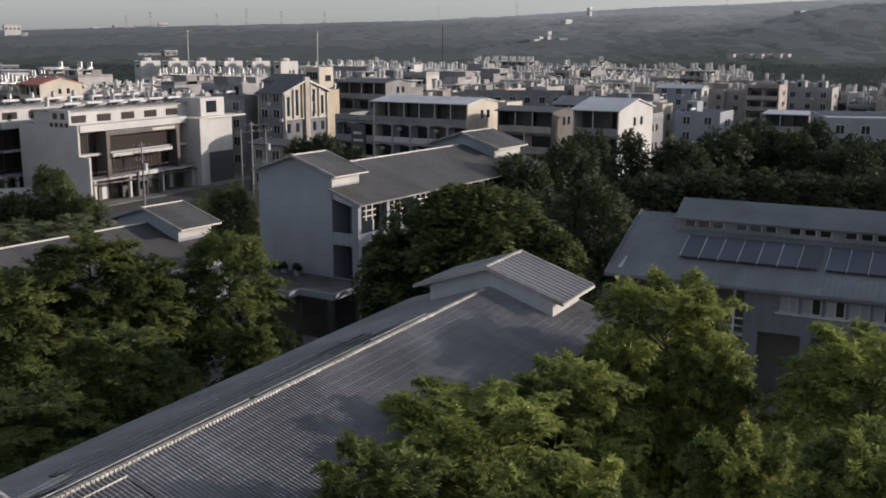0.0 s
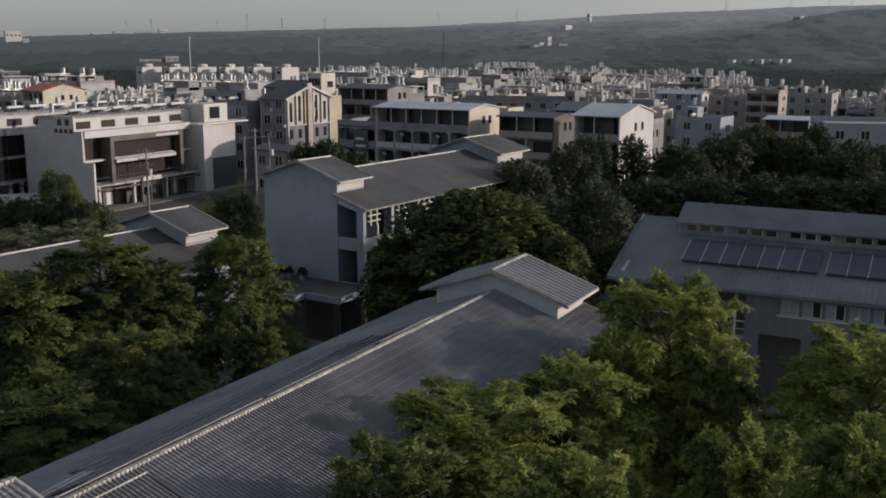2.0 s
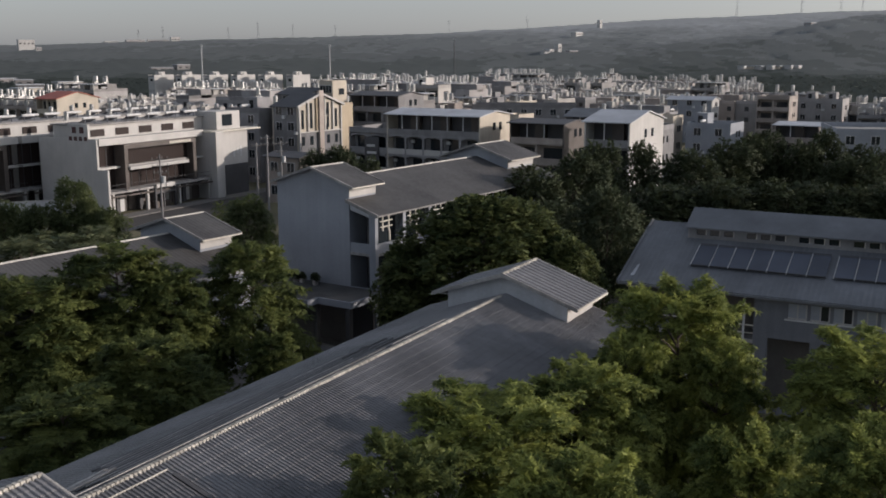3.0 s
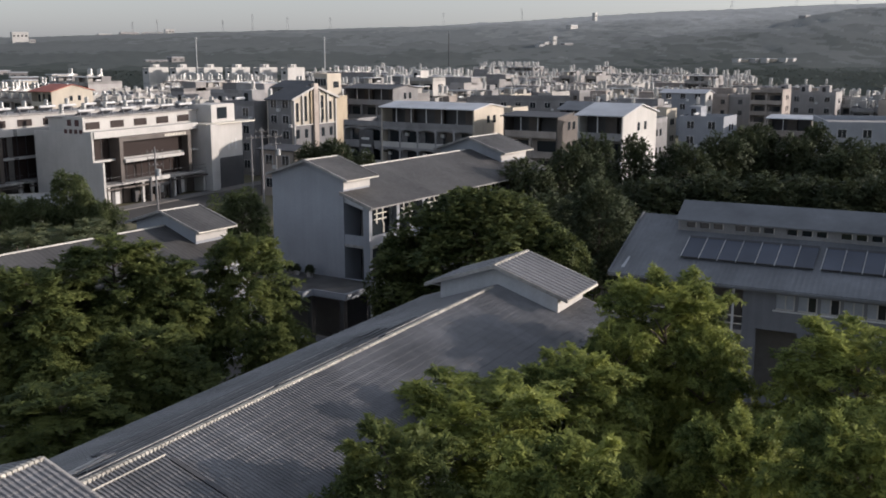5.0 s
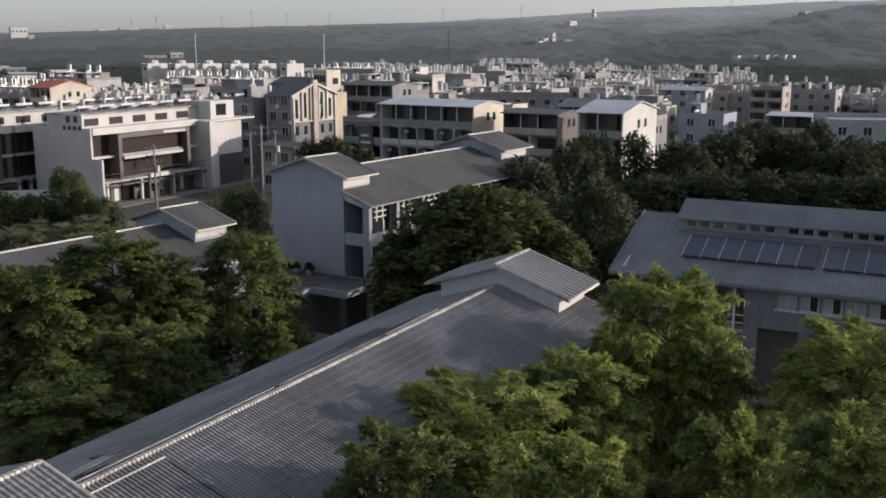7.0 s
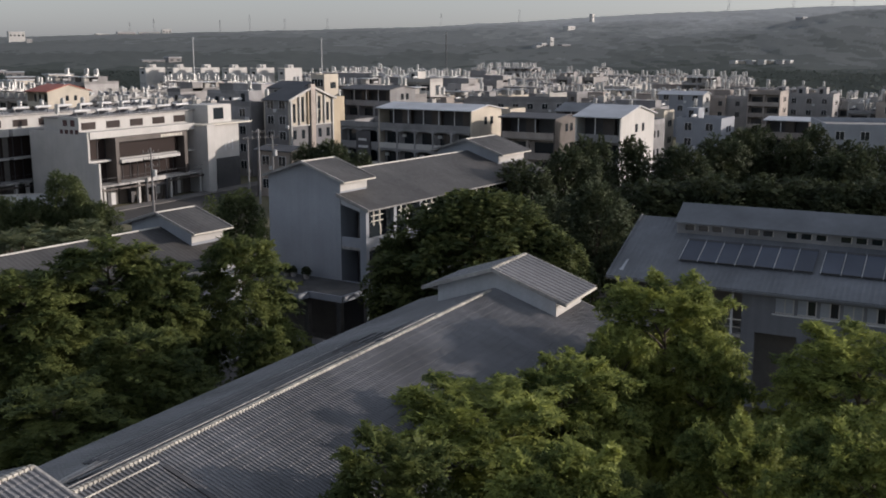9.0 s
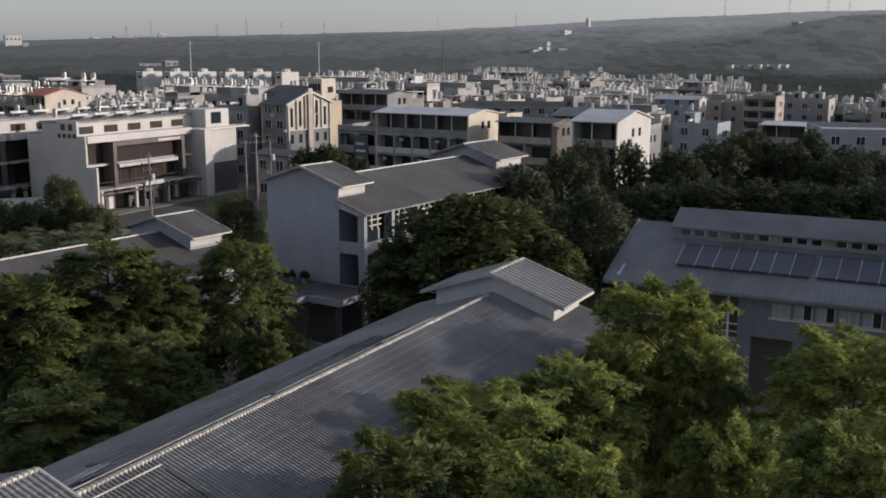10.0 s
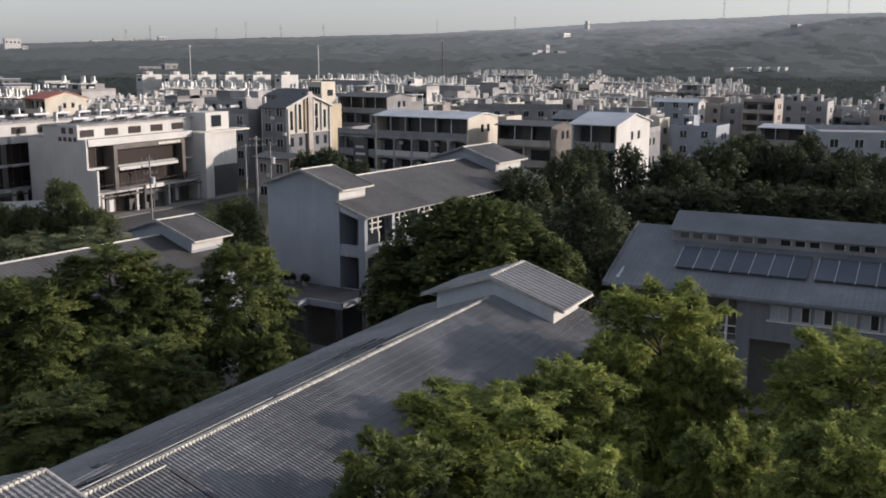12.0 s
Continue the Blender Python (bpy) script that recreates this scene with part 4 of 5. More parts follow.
def town_house(name, w, d, floors, wall, seed, label, fh=3.1, plain=False):
    """A narrow row house: body, loggia slabs, openings, parapet, stair block, tank. Front at y 0, facing -y."""
    rng = random.Random(seed)
    h = thing(name, Matrix(), label, "house", "row houses of the town")
    top = floors * fh
    bm = boxes((0, w, 0.9, d, 0, top))
    for x in (0.0, w - 0.18):
        box(bm, x, x + 0.18, 0.0, 0.9, 0, top)
    part("wall", bm, wall, h)
    for f in range(1, floors + 1):
        part("balcony", boxes((0.18, w - 0.18, 0.0, 0.9, f * fh - 0.18, f * fh), (0.18, w - 0.18, 0.0, 0.12, f * fh, f * fh + (0.95 if f < floors else 0.6))), wall if f % 2 else CONCRETE, h)
    part("parapet", boxes((0, 0.15, 0.0, d, top, top + 0.8), (w - 0.15, w, 0.0, d, top, top + 0.8), (0.15, w - 0.15, d - 0.15, d, top, top + 0.8)), wall, h)
    part("roof_deck", boxes((0.15, w - 0.15, 0.9, d - 0.15, top, top + 0.03)), CONCRETE, h)
    for f in range(max(0, floors - 2), floors):
        part("window", boxes((0.7, w - 0.7, 0.86, 0.92, f * fh + 0.9, f * fh + 2.5)), GLASS, h)
        part("window", boxes((0.9, 2.1, d - 0.02, d + 0.04, f * fh + 1.0, f * fh + 2.3)), GLASS, h)
    if plain:
        part("front", boxes((0.18, w - 0.18, 0.04, 0.9, 0, top + 0.6)), wall, h)
        part("window", boxes((w * 0.3, w * 0.7, 0.0, 0.05, top - 2.2, top - 1.0)), GLASS, h)
        tk = mesh_object("water_tank", TANK, None, h)
        tk.matrix_local = pose(w * 0.8, 5.0, top + 0.03)
        part("stair_block", boxes((0.6, w - 1.6, 4.0, 8.0, top + 0.03, top + 2.2)), wall, h)
        return h
    b0 = d * rng.uniform(0.35, 0.55)
    if rng.random() < 0.45:
        pent = part("stair_block", boxes((0.0, w, b0, b0 + 3.6, top + 0.03, top + 2.2), (0.0, w, b0 - 0.25, b0 + 3.8, top + 2.2, top + 2.32)), wall, h)
        part("window", boxes((0.9, 1.9, b0 - 0.03, b0 + 0.02, top + 0.3, top + 2.0)), GLASS, pent)
        base = top + 2.3
    else:
        base = top
    for j in range(rng.choice((1, 2, 2))):
        tk = mesh_object("water_tank", TANK, None, h)
        tk.matrix_local = pose(w * 0.3 + 1.5 * j, b0 + 1.2 + rng.uniform(0, 1.2), base) @ Matrix.Diagonal((1.5, 1.5, rng.uniform(1.2, 1.5), 1))
    if rng.random() < 0.7:
        ht = mesh_object("water_heater", HEATER, None, h)
        ht.matrix_local = pose(w * 0.55, 2.0 + rng.uniform(0, 1.5), top + 0.03, 0, 0, rng.choice((0, 90, 180)))
    if rng.random() < 0.6:
        for x in (0.12, w - 0.17):
            part("roof_frame", boxes((x, x + 0.05, 0.2, 0.25, top + 0.6, top + 2.2), (x, x + 0.05, 2.6, 2.65, top + 0.03, top + 2.2), (x, x + 0.05, 0.25, 2.6, top + 2.15, top + 2.2)), TRIM, h)
    if rng.random() < 0.6:
        x0 = rng.uniform(0.3, w - 2.2)
        y0 = rng.uniform(1.4, 3.2)
        part("roof_hut", boxes((x0, x0 + 1.7, y0, y0 + 1.8, top + 0.03, top + 1.9), (x0 - 0.1, x0 + 1.8, y0 - 0.1, y0 + 1.9, top + 1.9, top + 2.0)), PALEWALL, h)
    if rng.random() < 0.3:
        part("canopy", boxes((0.05, w - 0.05, -0.2, b0 - 0.4, top + 2.2, top + 2.3)), LIGHTROOF if rng.random() < 0.5 else ROOF_HALL, h)
        part("canopy_edge", boxes((0.05, w - 0.05, -0.26, -0.2, top + 2.14, top + 2.34)), PAINTED, h)
        part("canopy_post", boxes((0.2, 0.28, 0.02, 0.1, top + 0.6, top + 2.2)), PAINTED, h)
        part("canopy_post", boxes((w - 0.28, w - 0.2, 0.02, 0.1, top + 0.6, top + 2.2)), PAINTED, h)
    return h


TOWN_ANGLE = -33
HOUSES = []
for k, (w, d, fl, wall, lab) in enumerate((
        (4.8, 12, 3, HOUSEWALL, "weathered pale row house with rooftop tank"),
        (4.8, 13, 4, HOUSEWALL, "tall pale row house with rooftop stair block"),
        (4.8, 12, 3, GREYWALL, "grey tiled row house with balconies"),
        (4.8, 12, 3, CREAM, "cream row house with flat roof and steel tank"),
        (4.8, 13, 3, BROWNWALL, "brown tiled row house with steel tank"),
        (4.8, 12, 3, PALEWALL, "white row house with flat roof and steel tank"),
        (4.8, 12, 3, GREYWALL, "grey row house with sheet canopy on its roof"),
        (4.8, 12, 2, HOUSEWALL, "low pale row house with roof terrace"))):
    HOUSES.append(town_house("row_house", w, d, fl, wall, k + 3, lab))


def far_edge(x, y):
    """The town ends nearer on both flanks than in the middle."""
    side = x / y
    if side < -0.29:
        return 335
    if side < -0.07:
        return 600
    if side < 0.02:
        return 400
    if side < 0.29:
        return 520
    return 330


def blocked(x, y):
    """Kept clear for the larger buildings at the town's edge and for the street."""
    if -140 < x < -60 and 405 < y < 500:
        return True
    if abs(x + 91) < 10 and 226 < y < 256:
        return True
    if y < 222 and x > -85:
        return True
    if 0.19 < x / y < 0.40 and y < 292:
        return True
    if -4 < x < 36 and 222 < y < 284:
        return True
    u = (x + 49) * 0.454 + (y - 144.2) * 0.891
    v = (x + 49) * 0.891 - (y - 144.2) * 0.454
    return -3 < v < 11 or (-30 < v < 0 and u < 45)


def place_town():
    rng = random.Random(5)
    c, s = math.cos(radians(TOWN_ANGLE)), math.sin(radians(TOWN_ANGLE))
    spots = []
    for row in range(26):
        across = 168 + row * 15.0 + (row // 2) * 7.0
        facing = row % 2 == 0
        along = -360.0
        i = 0
        while along < 270:
            if rng.random() < 0.06:
                along += rng.choice((6, 9, 14))
            if rng.random() < 0.3:
                i = rng.choice((0, 1, 2, 2, 3, 4, 5, 5, 6, 6, 7)) if along < -60 else rng.choice((0, 0, 1, 2, 2, 4, 6, 6, 6, 7, 5))
            x, y = along * c - across * s, along * s + across * c
            if 178 < y < far_edge(x, y) and -0.47 * y - 6 < x < 0.46 * y + 8 and not blocked(x, y):
                m = pose(x, y, 0, 0, 0, TOWN_ANGLE)
                if not facing:
                    m = m @ pose(4.8, 12.5, 0, 0, 0, 180)
                spots.append((y, i, m))
            along += 4.8
    spots.sort(key=lambda q: q[0])
    near, far = spots[:270], spots[270:]
    used = set()
    for y, i, m in near:
        if i in used:
            copy_thing(HOUSES[i], m)
        else:
            HOUSES[i].matrix_world = m
            used.add(i)
    # all houses farther back: one joined sheet of roofs, from the same shapes
    shapes, mats = [], []
    for h in HOUSES:
        pieces = []
        for o in h.children_recursive:
            me = o.data
            ids = []
            for mt in me.materials:
                if mt not in mats:
                    mats.append(mt)
                ids.append(mats.index(mt))
            co = np.empty(len(me.vertices) * 3, np.float32)
            me.vertices.foreach_get("co", co)
            local = o.matrix_basis
            up = o.parent
            while up is not h:
                local = up.matrix_basis @ local
                up = up.parent
            R = np.array(local)
            pieces.append((co.reshape(-1, 3) @ R[:3, :3].T + R[:3, 3], [tuple(p.vertices) for p in me.polygons], [ids[p.material_index] for p in me.polygons]))
        shapes.append(pieces)
    V, F, K, n = [], [], [], 0
    for y, i, m in far:
        R = np.array(m)
        for co, polys, k in shapes[i]:
            V.append(co @ R[:3, :3].T + R[:3, 3])
            F += [tuple(q + n for q in p) for p in polys]
            K += k
            n += len(co)
    mesh = bpy.data.meshes.new("far_houses")
    mesh.from_pydata(np.concatenate(V).tolist(), [], F)
    for mt in mats:
        mesh.materials.append(mt)
    mesh.polygons.foreach_set("material_index", K)
    tagged(new("far_houses", mesh), "crowded flat-roofed row houses at the far side of town", "houses", kind="stuff")


place_town()


TERRACE = town_house("row_house", 4.2, 12, 4, WHITE_NEW, 31, "tall cream end house standing above the far roofs", fh=3.5, plain=True)
for k in range(6):
    m = pose(-142 + 13.2 * k, 482 - 1.0 * k, 0, 0, 0, -33)
    if k:
        copy_thing(TERRACE, m)
    else:
        TERRACE.matrix_world = m


def bay_boxes(o, *items):
    return boxes(*[(q[0] + o, q[1] + o) + tuple(q[2:]) for q in items])


def shop_bay(b, o):
    """One glazed length of the shop row: balconies, dark frame, shop doors."""
    part("glazing", bay_boxes(o, (0.5, 22.6, 3.05, 3.15, 3.6, 10.2)), BRONZE_GLASS, b)
    for k in range(14):
        part("mullion", bay_boxes(o, (1.2 + k * 1.6, 1.27 + k * 1.6, 2.98, 3.05, 3.6, 10.2)), DARKSTONE, b)
    for z, y in ((3.3, 0.3), (6.8, 1.9)):
        part("balcony_slab", bay_boxes(o, (0.35, 22.8, y, 3.2, z, z + 0.3)), WHITE_NEW if z > 5 else CONCRETE, b)
    part("roof_band", bay_boxes(o, (0.35, 22.8, 1.7, 3.2, 10.3, 11.3)), WHITE_NEW, b)
    # heavy dark frame round the middle bays
    part("bay_frame", bay_boxes(o, (4.4, 5.1, 0.9, 2.9, 3.6, 10.25), (19.3, 20.0, 0.9, 2.9, 3.6, 10.25), (5.1, 19.3, 0.9, 2.9, 9.6, 10.25)), BROWNPANEL, b)
    part("bay_panel", bay_boxes(o, (5.1, 19.3, 2.2, 2.3, 7.2, 9.6)), BRONZE_GLASS, b)
    part("white_ledge", bay_boxes(o, (5.1, 17.8, 0.5, 1.9, 6.5, 6.98)), WHITE_NEW, b)
    part("balcony_rail", bay_boxes(o, (0.4, 22.8, 0.35, 0.40, 4.55, 4.60), (0.4, 22.8, 0.35, 0.40, 3.95, 4.0)), DARKSTONE, b)
    for k in range(4):
        x = 1.2 + k * 7.0
        part("pillar", bay_boxes(o, (x, x + 0.4, 0.5, 0.95, 0, 3.3)), WHITE_NEW, b)
    for k in range(9):
        x = 1.9 + k * 2.4
        part("shop_door", bay_boxes(o, (x, x + 1.6, 3.0, 3.12, 0.1, 2.6)), PAINTED if k in (1, 5, 7) else BROWNPANEL, b)
    for k in range(8):
        part("sign_letter", bay_boxes(o, (14.0 + k * 0.62, 14.45 + k * 0.62, 0.84, 0.9, 9.72, 10.12)), TRIM, b)
    # a dark entrance frame under the sign, stacked goods, and dark blocks standing for the shade between the shutters
    part("entrance_frame", bay_boxes(o, (9.3, 9.6, -0.1, 0.25, 0, 3.3), (13.6, 13.9, -0.1, 0.25, 0, 3.3), (9.6, 13.6, -0.05, 0.2, 2.4, 2.75), (11.2, 11.4, -0.05, 0.2, 0, 2.4)), DARKSTONE, b)
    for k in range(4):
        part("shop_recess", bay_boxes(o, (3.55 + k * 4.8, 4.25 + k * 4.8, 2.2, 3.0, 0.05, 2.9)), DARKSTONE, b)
    for k in range(3):
        part("crate", bay_boxes(o, (9.9 + k * 1.2, 10.7 + k * 1.2, 0.5, 1.3, 0.17, 1.1 + 0.4 * (k % 2))), BROWNPANEL, b)
    part("lower_rail", bay_boxes(o, (0.4, 22.8, 0.1, 0.3, 2.75, 3.0)), BROWNPANEL, b)
    part("lit_sign", bay_boxes(o, (9.6, 13.6, -0.1, 0.2, 3.3, 3.9)), WHITE_NEW, b, "white shop sign board")


def shop_houses(m, length, corner):
    """The white three-storey shop row with dark glazed bays."""
    b = thing("shop_building", m, "white modern shop row with dark glazed balconies", "building")
    end = 32 if corner else length
    # local x runs along the street front, y into the building; front faces -y
    part("end_wall", boxes((0, 0.35, 1.9, 13.5, 0, 11.3), (0, 0.35, 0.0, 1.9, 0, 6.9)), WHITE_NEW, b)
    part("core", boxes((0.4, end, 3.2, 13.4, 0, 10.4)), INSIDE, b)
    for o in ((0,) if corner else (0, 23.2, 46.4)):
        shop_bay(b, o)
    part("roof_deck", boxes((0.35, end, 3.2, 13.4, 10.4, 10.6)), CONCRETE, b)
    # upper set-back storey with small windows
    part("top_storey", boxes((0.6, end - 1, 4.6, 11.0, 10.6, 13.1)), WHITE_NEW, b)
    for k in range(int((end - 3) / 4.9)):
        x = 1.6 + k * 4.9
        part("top_window", boxes((x, x + 2.7, 4.52, 4.62, 11.45, 12.5)), BRONZE_GLASS, b)
    part("top_eave", boxes((0.3, end - 0.8, 4.2, 11.3, 13.1, 13.3)), CONCRETE, b)
    for k in range(int(end / 4.6)):
        tk = mesh_object("water_tank", TANK, None, b)
        tk.matrix_local = pose(0.9 + k * 4.3, 8.5, 13.3)
        ht = mesh_object("water_heater", HEATER, None, b)
        ht.matrix_local = pose(1.6 + k * 4.3, 6.9, 13.3, 0, 0, -90) @ Matrix.Diagonal((0.8, 1.3, 0.75, 1))
    if not corner:
        return
    # the sunlit end block with a doorway on its roof terrace
    part("corner_block", boxes((22.8, 24.6, -0.9, 3.2, 0, 11.0)), WHITE_NEW, b)
    part("corner_block", boxes((24.6, 32.5, 0.4, 3.2, 0, 10.8)), WHITE_NEW, b)
    part("dark_base", boxes((26.4, 32.4, 0.3, 0.4, 0, 5.2)), DARKSTONE, b)
    for k in range(3):
        part("wall_mark", boxes((28.6 + k * 0.9, 29.1 + k * 0.9, 0.36, 0.4, 6.4 + 0.5 * (k % 2), 7.5 + 0.3 * k)), PAINTED, b)
    part("side_door", boxes((25.0, 25.9, 0.36, 0.4, 0.1, 2.6)), DARKSTONE, b)
    part("roof_room", boxes((26.0, 32.0, 1.5, 6.0, 10.8, 14.0)), WHITE_NEW, b)
    part("roof_door", boxes((27.4, 29.9, 1.42, 1.52, 11.6, 13.5)), GLASS, b)
    part("terrace_ledge", boxes((22.6, 35.5, -0.2, 3.2, 10.8, 11.05)), TRIM, b)
    # wall lettering that cannot be read
    part("sign_wall", boxes((0, 0.35, 3.4, 7.4, 11.3, 13.4)), WHITE_NEW, b)
    for k in range(2):
        part("wall_mark", boxes((-0.06, 0.0, 4.2 + k * 1.5, 5.0 + k * 1.5, 12.1, 13.0)), MAROON, b)
    for k in range(4):
        part("wall_mark", boxes((-0.06, 0.0, 3.6 + k * 1.0, 4.2 + k * 1.0, 11.0, 11.6)), MAROON, b)


shop_houses(pose(-49, 144.2, 0, 0, 0, 63), 23, True)
shop_houses(pose(-49, 144.2, 0, 0, 0, 63) @ pose(-24.5, 14.2, 0), 60, False)


def edge_building(name, label, x, y, rz, w, d, floors, fh, wall, roof, rise=1.2, open_top=False, arches=False, end_wall=None, roof_mat=None, seed=0, rail=None, fins=False, rooms=True, flush=False):
    """A larger building at the town's edge: storeys with recessed loggias, gabled steel or flat roof. Front at y 0."""
    rng = random.Random(seed)
    b = thing(name, pose(x, y, 0, 0, 0, rz), label, "building", "buildings at the town edge")
    end_wall = end_wall or wall
    top = floors * fh
    solid = top - fh if open_top else top
    part("core", boxes((0.22, w - 0.22, 0.02 if flush else 1.5, d, 0, solid)), wall, b)
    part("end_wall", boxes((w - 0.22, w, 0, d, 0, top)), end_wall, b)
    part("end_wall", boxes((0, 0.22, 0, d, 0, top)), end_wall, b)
    if open_top:
        # dark walls carry the shade under the open storey's roof
        part("top_room", boxes((0.22, w - 0.22, 3.0, d, solid, top)), SLATE_AND_SHADE, b)
        for k in range(1, int(w / 3)):
            part("post", boxes((k * 3.0, k * 3.0 + 0.12, 0.05, 0.17, solid, top)), PAINTED, b)
        for k in range(int(w / 6)):
            part("partition", boxes((3.4 + k * 6.0, 5.2 + k * 6.0, 2.2, 3.0, solid, top - 0.3)), BROWNPANEL, b)
    bays = max(2, int(w / 3.6))
    bw = (w - 0.44) / bays
    for f in range(floors if flush else 0):
        for k in range(bays):
            x0 = 0.22 + (k + 0.5) * bw
            wp = part("window", boxes((x0 - 0.7, x0 + 0.7, -0.03, 0.03, f * fh + 1.4, f * fh + 2.8)), GLASS, b)
            part("sill", boxes((x0 - 0.8, x0 + 0.8, -0.10, 0.02, f * fh + 1.3, f * fh + 1.4)), wall, wp)
            part("frame", boxes((x0 - 0.76, x0 - 0.7, -0.06, 0.02, f * fh + 1.4, f * fh + 2.8), (x0 + 0.7, x0 + 0.76, -0.06, 0.02, f * fh + 1.4, f * fh + 2.8),
                                (x0 - 0.76, x0 + 0.76, -0.06, 0.02, f * fh + 2.8, f * fh + 2.88), (x0 - 0.03, x0 + 0.03, -0.06, -0.03, f * fh + 1.4, f * fh + 2.8)), PAINTED, wp)
            if (k + f) % 3 == 1:
                part("air_conditioner", boxes((x0 + 0.95, x0 + 1.6, -0.4, 0.02, f * fh + 0.7, f * fh + 1.25)), PAINTED, b)
    for f in range(0 if flush else floors):
        z = f * fh
        if f:
            part("floor_slab", boxes((0.22, w - 0.22, 0, 1.5, z - 0.2, z)), wall, b)
            part("balustrade", boxes((0.22, w - 0.22, 0, 0.12, z, z + 0.9)), rail if rail and f < floors - 1 else wall, b)
        for k in range(bays):
            x0 = 0.22 + k * bw
            if not (open_top and f == floors - 1):
                part("window", boxes((x0 + 0.6, x0 + bw - 0.6, 1.44, 1.52, z + 0.4, z + fh - 0.7)), GLASS, b)
                if k:
                    part("pillar", boxes((x0 - 0.17, x0 + 0.17, -0.03, 0.4, z, z + fh - 0.2)), wall, b)
                if arches and f and (k + f) % 2:
                    part("air_conditioner", boxes((x0 + 0.3, x0 + 1.0, 1.1, 1.44, z + 1.9, z + 2.4)), PAINTED, b)
                if arches:
                    bm = bmesh.new()
                    arc = [(x0 + bw / 2 + (bw / 2 - 0.2) * math.cos(a), z + fh - 0.75 + 0.4 * math.sin(a)) for a in [math.pi * j / 8 for j in range(9)]]
                    prism(bm, [(x0 + bw - 0.17, z + fh - 0.2), (x0 + bw - 0.17, z + fh - 0.75)] + arc + [(x0 + 0.17, z + fh - 0.75), (x0 + 0.17, z + fh - 0.2)], "y", 0.02, 0.3)
                    part("arch", bm, wall, b)
    for f in range(max(0, floors - 2), floors):
        for k in range(2):
            y0 = d * 0.42 + k * d * 0.2
            wp = part("end_window", boxes((w - 0.03, w + 0.03, y0, y0 + 0.9, f * fh + 1.0, f * fh + 2.2)), GLASS, b)
            part("sill", boxes((w - 0.02, w + 0.10, y0 - 0.1, y0 + 1.0, f * fh + 0.9, f * fh + 1.0)), end_wall, wp)
    if fins:
        for k in range(6):
            y0 = 0.1 + k * (d - 0.5) / 5
            zt = top + rise * (1 - abs(2 * (y0 + 0.15) / d - 1)) - 0.15
            if k < 5 and k != 2:
                part("tall_window", boxes((w + 0.01, w + 0.06, y0 + 0.9, y0 + 1.6, top - 4.0, top + (0.6 if k in (1, 3) else -0.6))), GLASS, b)
                for f in range(3):
                    part("window", boxes((w + 0.04, w + 0.09, y0 + 0.8, y0 + 1.7, 1.0 + f * 3.0, 2.6 + f * 3.0)), GLASS, b)
            part("fin", boxes((w, w + 0.35, y0, y0 + 0.3, 0 if k in (0, 5) else top - 4.5, zt)), WHITE_NEW if k != 2 else TAN, b)
        part("chimney_pillar", boxes((w + 0.02, w + 0.62, d * 0.44, d * 0.44 + 1.25, 0, top + rise + 0.75)), BROWNWALL, b, "brown tiled pillar rising past the gable")
        # dark sheet over the lower gable, standing for the shadow cast on it
        part("lower_cladding", boxes((w, w + 0.05, 0.4, d - 0.4, 0, top - 4.7)), GABLE_SHADE, b)
        part("ledge", boxes((w, w + 0.4, 0.4, d - 0.4, top - 4.7, top - 4.5)), WHITE_NEW, b)
        bm = bmesh.new()
        prism(bm, [(-0.6, top - 0.15), (d / 2, top + rise + 0.02), (d + 0.6, top - 0.15), (d + 0.6, top + 0.2), (d / 2, top + rise + 0.4), (-0.6, top + 0.2)], "x", w + 0.36, w + 0.6)
        part("barge_board", bm, WHITE_NEW, b)
        part("lift_tower", boxes((w - 1.2, w + 0.1, d + 0.1, d + 3.6, 0, top + 0.3)), TAN, b)
    if roof == "gable":
        bm = bmesh.new()
        prism(bm, [(-0.5, top - 0.1), (d / 2, top + rise), (d + 0.5, top - 0.1), (d + 0.5, top + 0.05), (d / 2, top + rise + 0.16), (-0.5, top + 0.05)], "x", -0.35, w + 0.35)
        part("roof", bm, roof_mat or LIGHTROOF, b)
        for xg in (0.0, w - 0.22):
            bm = bmesh.new()
            prism(bm, [(0.0, top), (d / 2, top + rise - 0.02), (d, top)], "x", xg, xg + 0.22)
            part("gable", bm, end_wall, b)
    else:
        part("parapet", boxes((0, w, 0, 0.15, top, top + 0.9), (0, w, d - 0.15, d, top, top + 0.9), (0, 0.15, 0.15, d - 0.15, top, top + 0.9), (w - 0.15, w, 0.15, d - 0.15, top, top + 0.9)), wall, b)
        part("roof_deck", boxes((0.15, w - 0.15, 0.15, d - 0.15, top, top + 0.05)), CONCRETE, b)
        n = max(1, int(w / 5)) if rooms else 0
        for k in range(n):
            x0 = 0.6 + k * w / n
            st = part("stair_block", boxes((x0, x0 + 2.6, d * 0.4, d * 0.4 + 3.6, top, top + 2.6)), wall, b)
            part("window", boxes((x0 + 0.6, x0 + 1.6, d * 0.4 - 0.03, d * 0.4 + 0.02, top + 0.4, top + 2.1)), GLASS, st)
            tk = mesh_object("water_tank", TANK, None, b)
            tk.matrix_local = pose(x0 + 1.3, d * 0.4 + 1.8, top + 2.6)
            if rng.random() < 0.6:
                ht = mesh_object("water_heater", HEATER, None, b)
                ht.matrix_local = pose(x0 + 0.5, 1.0, top + 0.05)
    return b


